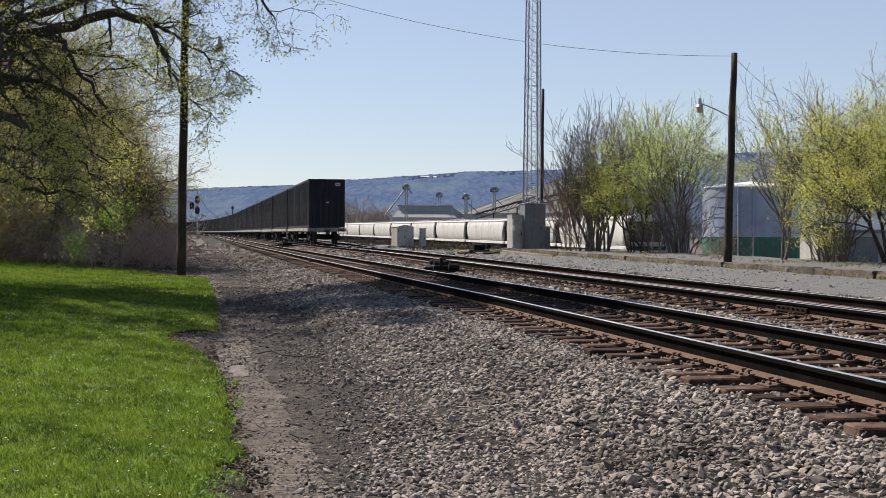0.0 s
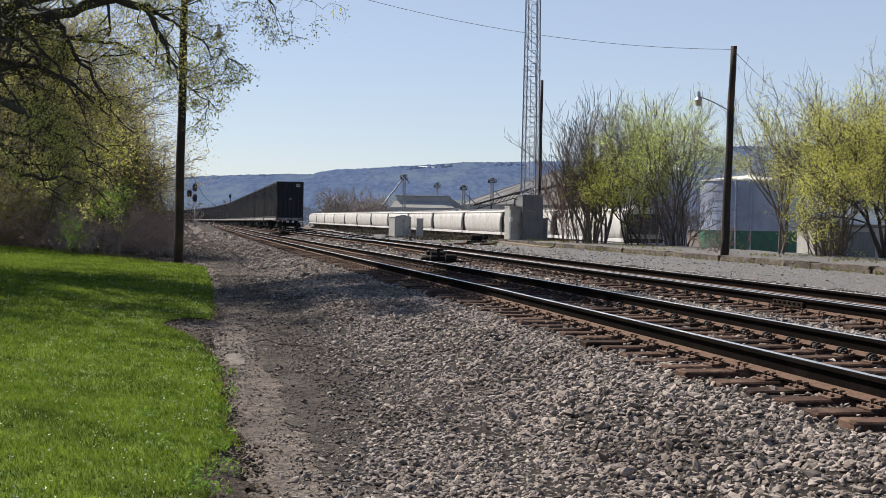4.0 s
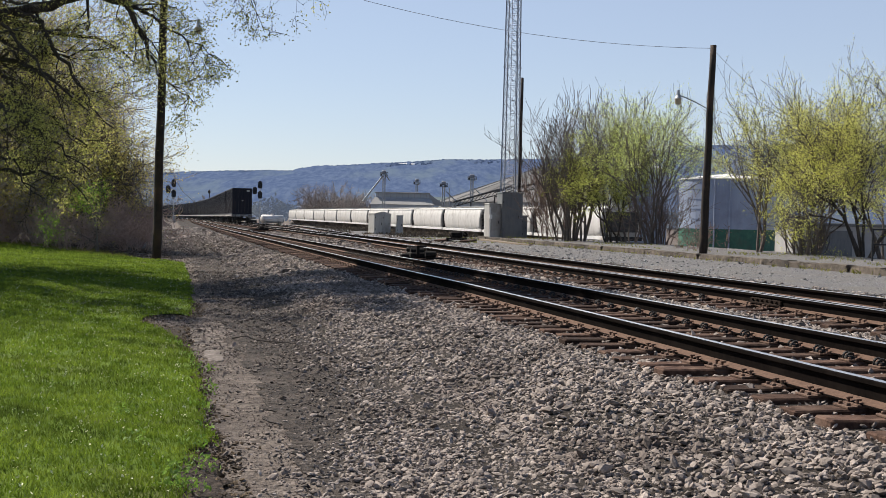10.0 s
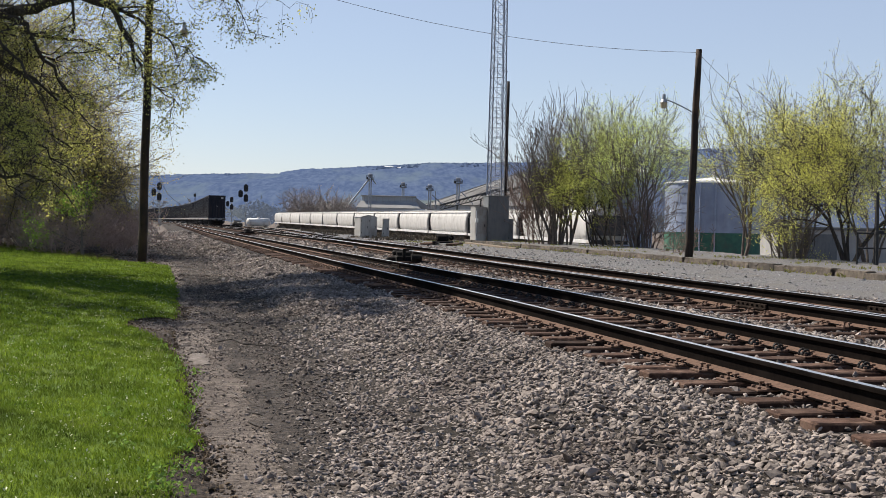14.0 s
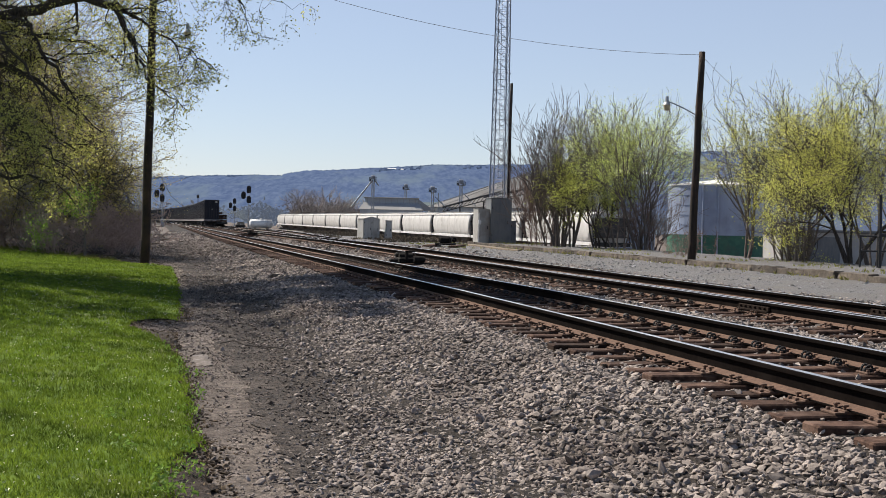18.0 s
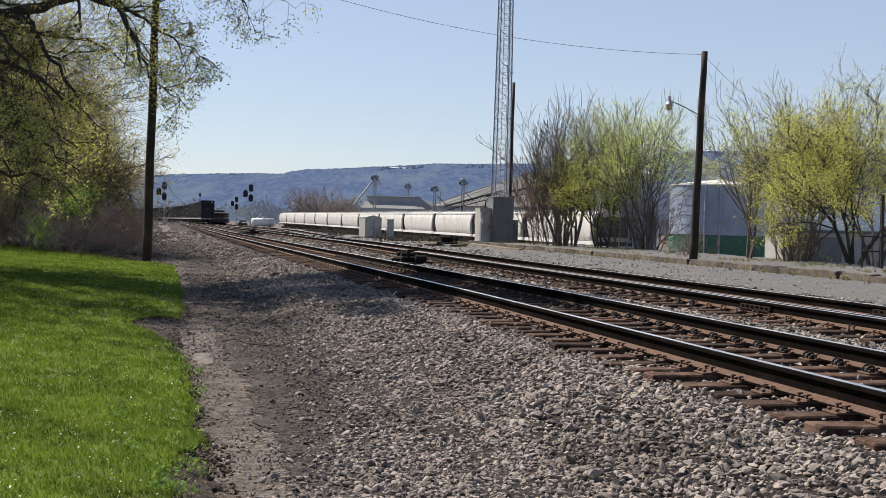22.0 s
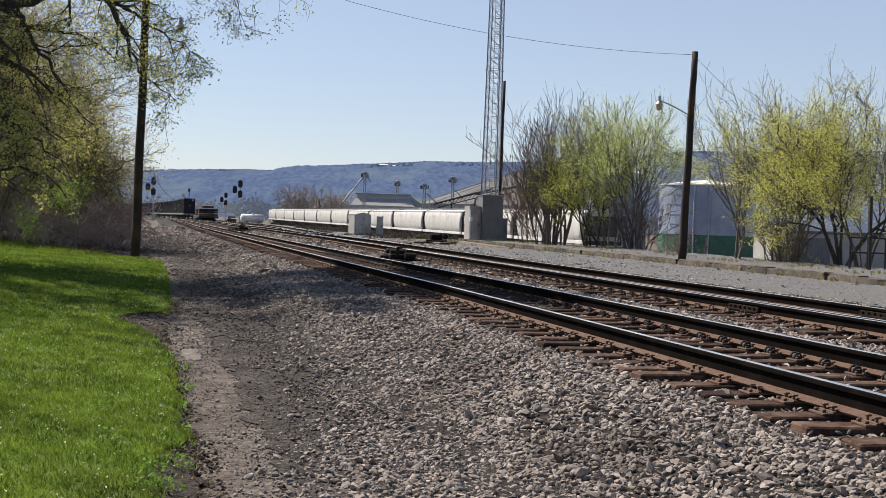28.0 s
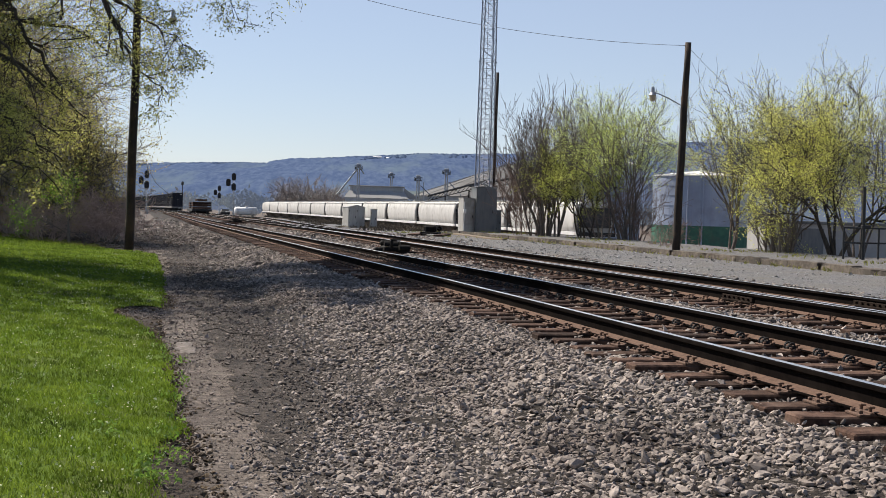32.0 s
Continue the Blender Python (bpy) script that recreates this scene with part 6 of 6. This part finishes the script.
stones("path_pebbles", "scattered pebbles and cinders on the dirt path", [
    (-4.7, -2.6, -2.4, 6, 600, 0.007, 0.8, None),
    (-4.7, -2.4, 6, 20, 280, 0.013, 0.8, None),
    (-4.6, -2.2, 20, 40, 80, 0.022, 0.8, None),
    (-4.8, -1.6, 40, 75, 26, 0.036, 0.8, None),
    (-8.5, -4.0, 34, 60, 16, 0.028, 0.8, None),
    (-7.5, -3.0, 60, 130, 5, 0.07, 0.8, None),
    (-4.5, -2.2, -1.5, 14, 12, 0.018, 0.9, None),
], 43, M_PEBBLE, 2)
stones("lot_gravel", "loose grey gravel strewn over the strip by the platform", [
    (7.6, 12.2, 8, 25, 130, 0.022, 1.2, None),
    (7.6, 12.2, 25, 45, 70, 0.028, 1.2, None),
    (8.4, 14.5, 45, 80, 14, 0.036, 0.9, None),
    (12.6, 15.5, 8, 56, 24, 0.022, 0.9, None),
], 46, M_LOTSTONE, 2)
CINDER = random.Random(3)
stones("cinder_chips", "dark cinders and small broken stone strewn beside the wheel track", [
    (-4.1, -2.2, -2.4, 9, 1200, 0.012, 1.1, lambda u, v: u < toe(v) + 0.5 and CINDER.random() < (u + 3.75) / 0.6),
    (-4.0, -2.0, 9, 27, 230, 0.019, 0.9, lambda u, v: u < toe(v) + 0.4 and CINDER.random() < (u + 3.9) / 0.6),
], 44, M_CHIP, 2)
# single stones closest to the camera
near_bed = bpy.data.objects["ballast_bed"]
SINGLE = []
for s in range(6):
    me = big_mesh("stone", SHARDS[s], ICO_F)
    me.materials.append(M_STONE_ONE)
    SINGLE.append(me)
for i in range(260):
    u, v = RNG.uniform(-3.1, -0.9), RNG.uniform(-1.6, 2.6)
    x, y = uv(u, v)
    s = 0.022 * math.exp(RNG.normal(0, 0.25))
    link_mesh("stone", SINGLE[i % 6], None, near_bed, at=pose(x, y, ground_z(u, v) + 0.02, RNG.normal(0, 18), RNG.normal(0, 18), RNG.uniform(0, 360)) @ Matrix.Scale(s, 4))


# ---- grass ----
def blades(name, label, regions, seed, material, category="grass"):
    """regions: u0, u1, v0, v1, tufts a square metre, height, width, blades a tuft, keep, base"""
    rg = np.random.default_rng(seed)
    allv, allf, o = [], [], 0
    for u0, u1, v0, v1, dens, h, w, per, keep, base in regions:
        n = int((u1 - u0) * (v1 - v0) * dens)
        us, vs = rg.uniform(u0, u1, n), rg.uniform(v0, v1, n)
        ok = [i for i in range(n) if keep(us[i], vs[i])]
        us, vs = np.repeat(us[ok], per), np.repeat(vs[ok], per)
        n = len(us)
        if not n:
            continue
        us, vs = us + rg.normal(0, 0.02, n), vs + rg.normal(0, 0.02, n)
        zs = np.array([base(a, b) for a, b in zip(us, vs)])
        p = np.stack([2.95 + TDY * us + TDX * vs, 8.26 - TDX * us + TDY * vs, zs], 1)
        an = rg.uniform(0, 2 * np.pi, n)
        side = np.stack([np.cos(an), np.sin(an), np.zeros(n)], 1) * (w * rg.uniform(0.6, 1.3, n))[:, None]
        lean = rg.normal(0, 0.45, (n, 2))
        hh = h * rg.uniform(0.45, 1.3, n)
        mid = p + np.stack([lean[:, 0] * hh * 0.3, lean[:, 1] * hh * 0.3, hh * 0.6], 1)
        tip = p + np.stack([lean[:, 0] * hh, lean[:, 1] * hh, hh], 1)
        q = np.stack([p - side, p + side, mid + side * 0.7, tip, mid - side * 0.7], 1).reshape(-1, 3)
        allv.append(q)
        allf.append(np.arange(n * 5).reshape(-1, 5) + o)
        o += n * 5
    ob = link_mesh(name, big_mesh(name, np.concatenate(allv), np.concatenate(allf)), material)
    return tagged(ob, label, category, kind="stuff")


def lawn_z(u, v):
    return ground_z(u, v) + 0.03


def lawn_ragged(u, v):
    return u < lawn_edge(v) + 0.06 and v < lawn_end(u)


blades("lawn_grass", "short bright green spring grass of the lawn", [
    (-6.4, -3.9, -2.2, 3, 1100, 0.030, 0.0036, 3, lawn_ragged, lawn_z),
    (-8.6, -3.9, 3, 9, 540, 0.032, 0.0052, 3, lawn_ragged, lawn_z),
    (-11.5, -3.9, 9, 18, 210, 0.036, 0.0085, 3, lawn_ragged, lawn_z),
    (-13.5, -3.9, 18, 34, 100, 0.042, 0.014, 3, lawn_ragged, lawn_z),
    (-16, -4.0, 34, 46, 45, 0.06, 0.02, 3, lawn_ragged, lawn_z),
], 51, M_GRASS)
WEED = random.Random(9)


def edge_weed(u, v):
    return WEED.random() < math.exp(-((u - 12.15) / 0.22) ** 2) * (0.5 + 0.5 * noise.noise((v * 0.3, 0, 4)))


blades("edge_weeds", "straggly yellow-green weeds along the platform edge and timbers", [
    (11.6, 12.3, 10, 60, 32, 0.12, 0.011, 4, edge_weed, lambda u, v: ground_z(u, v)),
    (12.6, 15.5, 8, 56, 8, 0.07, 0.010, 4, lambda u, v: noise.noise((u * 0.6, v * 0.4, 2)) > 0.05, lambda u, v: 0.02),
    (9.5, 15.0, 50, 66, 9, 0.10, 0.014, 4, lambda u, v: noise.noise((u * 0.5, v * 0.3, 6)) > 0.0, ground_z),
], 52, M_WEED, "weeds")
blades("dry_weeds", "dry straw-brown weeds on the bank before the hopper cars", [
    (12.0, 22.0, 66, 135, 6, 0.28, 0.03, 4, lambda u, v: noise.noise((u * 0.3, v * 0.15, 8)) > -0.15, ground_z),
    (9.0, 14.0, 66, 110, 6, 0.18, 0.03, 4, lambda u, v: noise.noise((u * 0.4, v * 0.2, 3)) > 0.1, ground_z),
], 54, M_DRYWEED, "weeds")
WEED2 = random.Random(4)
stones("leaf_litter", "dark crumbled soil and dead leaves along the lawn's edge", [
    (-5.4, -3.4, -2.5, 14, 1100, 0.013, 0.9, lambda u, v: WEED2.random() < math.exp(-((u - lawn_edge(v) - 0.06) / (0.15 if v < 1 or v > 7 else 0.09)) ** 2)),
    (-4.55, -4.05, -1.4, 0.5, 900, 0.012, 1.2, lambda u, v: u > lawn_edge(v) - 0.03),
    (-4.95, -4.2, 7.4, 9.4, 350, 0.015, 1.2, lambda u, v: u > lawn_edge(v) - 0.03),
    (-16, -4.2, 33, 46, 30, 0.03, 0.9, lambda u, v: v > lawn_end(u) - 0.6),
], 55, M_LITTER, 2)
# rough grass on the slope behind the lawn
blades("rough_grass", "rough yellow-green grass between the lawn and the brush", [
    (-22, -5.5, 34, 48, 45, 0.10, 0.018, 4, lambda u, v: lawn_end(u) - 1.2 < v < lawn_end(u) + 3 and noise.noise((u * 0.5, v * 0.5, 9)) > -0.1, ground_z),
], 56, M_WEED)
# small pale flowers in the lawn, and broad-leaved weeds at its edge
FL = np.random.default_rng(57)
spots = []
for i in range(2000):
    v = FL.uniform(-3, 22)
    u = lawn_edge(v) - 0.05 - FL.random() ** 1.3 * (3 + v * 0.3)
    x, y = uv(u, v)
    spots.append((Vector((x, y, lawn_z(u, v) + 0.045)), None))
tagged(link_mesh("lawn_flowers", leaves(spots, 2, 0.0095, 58, 0.012), M_FLOWER), "tiny pale flowers and seed heads in the lawn", "flowers", kind="stuff")
spots = []
for du, v, n, spread in ((0.06, -0.75, 5, 0.07), (0.06, -0.35, 3, 0.05), (0.02, 0.55, 2, 0.04), (0.05, 1.1, 1, 0.03), (0.04, 2.3, 2, 0.04), (0.06, 4.6, 2, 0.05), (0.05, 5.9, 2, 0.05), (0.07, 3.2, 2, 0.05), (0.04, 5.2, 1, 0.04), (0.05, 6.8, 2, 0.06), (0.12, -0.1, 2, 0.05), (-0.3, 0.3, 2, 0.05), (-0.5, 1.9, 2, 0.05)):
    for k in range(n):
        u, w2 = lawn_edge(v) + du + FL.normal(0, spread), v + FL.normal(0, spread)
        x, y = uv(u, w2)
        spots.append((Vector((x, y, ground_z(u, w2) + 0.05)), None))
tagged(link_mesh("edge_plants", leaves(spots, 26, 0.017, 60, 0.035), M_BROADLEAF), "broad-leaved green weeds in clumps at the lawn's edge", "weeds", kind="stuff")
# bare patches: dried mud on the path, dark soil at the lawn's edge
def bare_patch(name, label, category, u0, v0, ru, rv, material, seed):
    vs, fs = [], []
    n = 36
    for k in range(3):
        for i in range(n):
            an = 2 * math.pi * i / n
            r = (0.0, 0.6, 1.0)[k] * (1 + 0.7 * noise.noise((math.cos(an) * 2.2, math.sin(an) * 2.2, seed)) + 0.25 * noise.noise((math.cos(an) * 9, math.sin(an) * 9, seed)))
            u, v = u0 + ru * r * math.cos(an), v0 + rv * r * math.sin(an)
            x, y = uv(u, v)
            vs.append((x, y, ground_z(u, v) + 0.020 - 0.005 * k))
    for k in range(2):
        for i in range(n):
            fs.append((k * n + i, k * n + (i + 1) % n, (k + 1) * n + (i + 1) % n, (k + 1) * n + i))
    tagged(link_mesh(name, big_mesh(name, vs, fs, True), material), label, category, kind="structure")


bare_patch("dried_mud", "pale dried mud of a shallow puddle on the path", "mud", -3.98, 6.1, 0.11, 0.42, M_MUD, 4.4)
bare_patch("bare_soil", "bare dark soil at a worn corner of the lawn", "soil", -4.31, -0.45, 0.17, 0.85, M_BARESOIL, 1.7)
bare_patch("bare_soil", "bare dark soil in a notch of the lawn's edge", "soil", -4.52, 8.4, 0.28, 0.8, M_BARESOIL, 7.2)
# fallen twig on the path
vs, fs = sweep([(-2.25, 15.1, -0.52), (-2.05, 14.85, -0.46), (-1.9, 14.7, -0.50), (-1.4, 14.5, -0.51)], [0.012, 0.011, 0.01, 0.006], 5)
tagged(link_mesh("twig", mesh_of("twig", vs, fs), M_BARKDARK), "dark fallen twig lying on the dirt path", "twig")


# ---- tree cover of the ridge and the valley ----
def canopy(name, label, spots, seed, material):
    """spots: x, y, z, radius"""
    rg = np.random.default_rng(seed)
    n = len(spots)
    sp = np.array(spots)
    m = turns(n, rg, 0.3)
    allv, allf = [], []
    for i in range(n):
        q = (SHARDS[i % 12] * np.array([0.85, 1.1, 1.5])) @ m[i].T * sp[i, 3] + sp[i, :3]
        allv.append(q)
        allf.append(ICO_F + 12 * i)
    return tagged(link_mesh(name, big_mesh(name, np.concatenate(allv), np.concatenate(allf)), material), label, "woods", kind="stuff")


CR = np.random.default_rng(77)
cx, cz = [c[0] for c in CREST], [c[1] for c in CREST]
spots = []
for i in range(3400):
    x = CR.uniform(-1100, 1200)
    t = 1 - CR.random() ** 3 * 0.09
    top = float(np.interp(x, cx, cz))
    y = 2600 - 1100 * (1 - t)
    z = -20 + (top + 20) * t ** 0.8
    spots.append((x, y, z - 1.5, CR.uniform(2.0, 3.8)))
canopy("ridge_woods", "bare woods covering the ridge, blue haze put into their colour", spots, 78, M_CANOPY)
spots = []
for i in range(420):
    y = CR.uniform(480, 1300)
    x = CR.uniform(-0.33, 0.30) * y
    spots.append((Vector((x, y, CR.uniform(-2, 2.5) + y * 0.003)), None))
tagged(link_mesh("valley_woods", leaves(spots, 70, 1.1, 79, 1.9), M_VALLEY), "pale spring trees about the far town, haze in their colour", "woods", kind="stuff")
for x, z, w, h in ((-50, 108, 8, 2), (-38, 110, 18, 3), (-18, 110, 9, 2)):
    barn = thing("hilltop_building", "small white building on the ridge crest", "building", pose(x, 2560, z - 4), "white buildings on the ridge")
    part("wall", box(0, 0, h / 2, w, 12, h), M_WHITE, barn)
    rv = [(-w / 2, -7, h), (w / 2, -7, h), (w / 2, 7, h), (-w / 2, 7, h), (-w / 2, 0, h + 1.5), (w / 2, 0, h + 1.5)]
    link_mesh("roof", mesh_of("roof", rv, [(0, 1, 5, 4), (2, 3, 4, 5), (0, 4, 3), (1, 2, 5), (3, 2, 1, 0)]), M_WHITE, barn)


def motions():
    """The train draws away along the second track; the wheels of its last car turn."""
    for i, car in enumerate(CARS):
        walk(car, [(t, car_pose(train_distance(t) + 9.4 + i * CAR_PITCH)) for t in (0, 2, 4, 6, 8, 10, 12, 14, 16, 18, 20, 22, 24, 26, 28, 30, 32)])
    for bogie in first_car.children:
        if bogie.name.startswith("bogie"):
            for wheels in bogie.children:
                at = wheels.matrix_basis.translation.copy()
                walk(wheels, [(k * 0.08, pose(*at, -math.degrees((train_distance(k * 0.08) - train_distance(0)) / 0.457))) for k in range(401)])


motions()
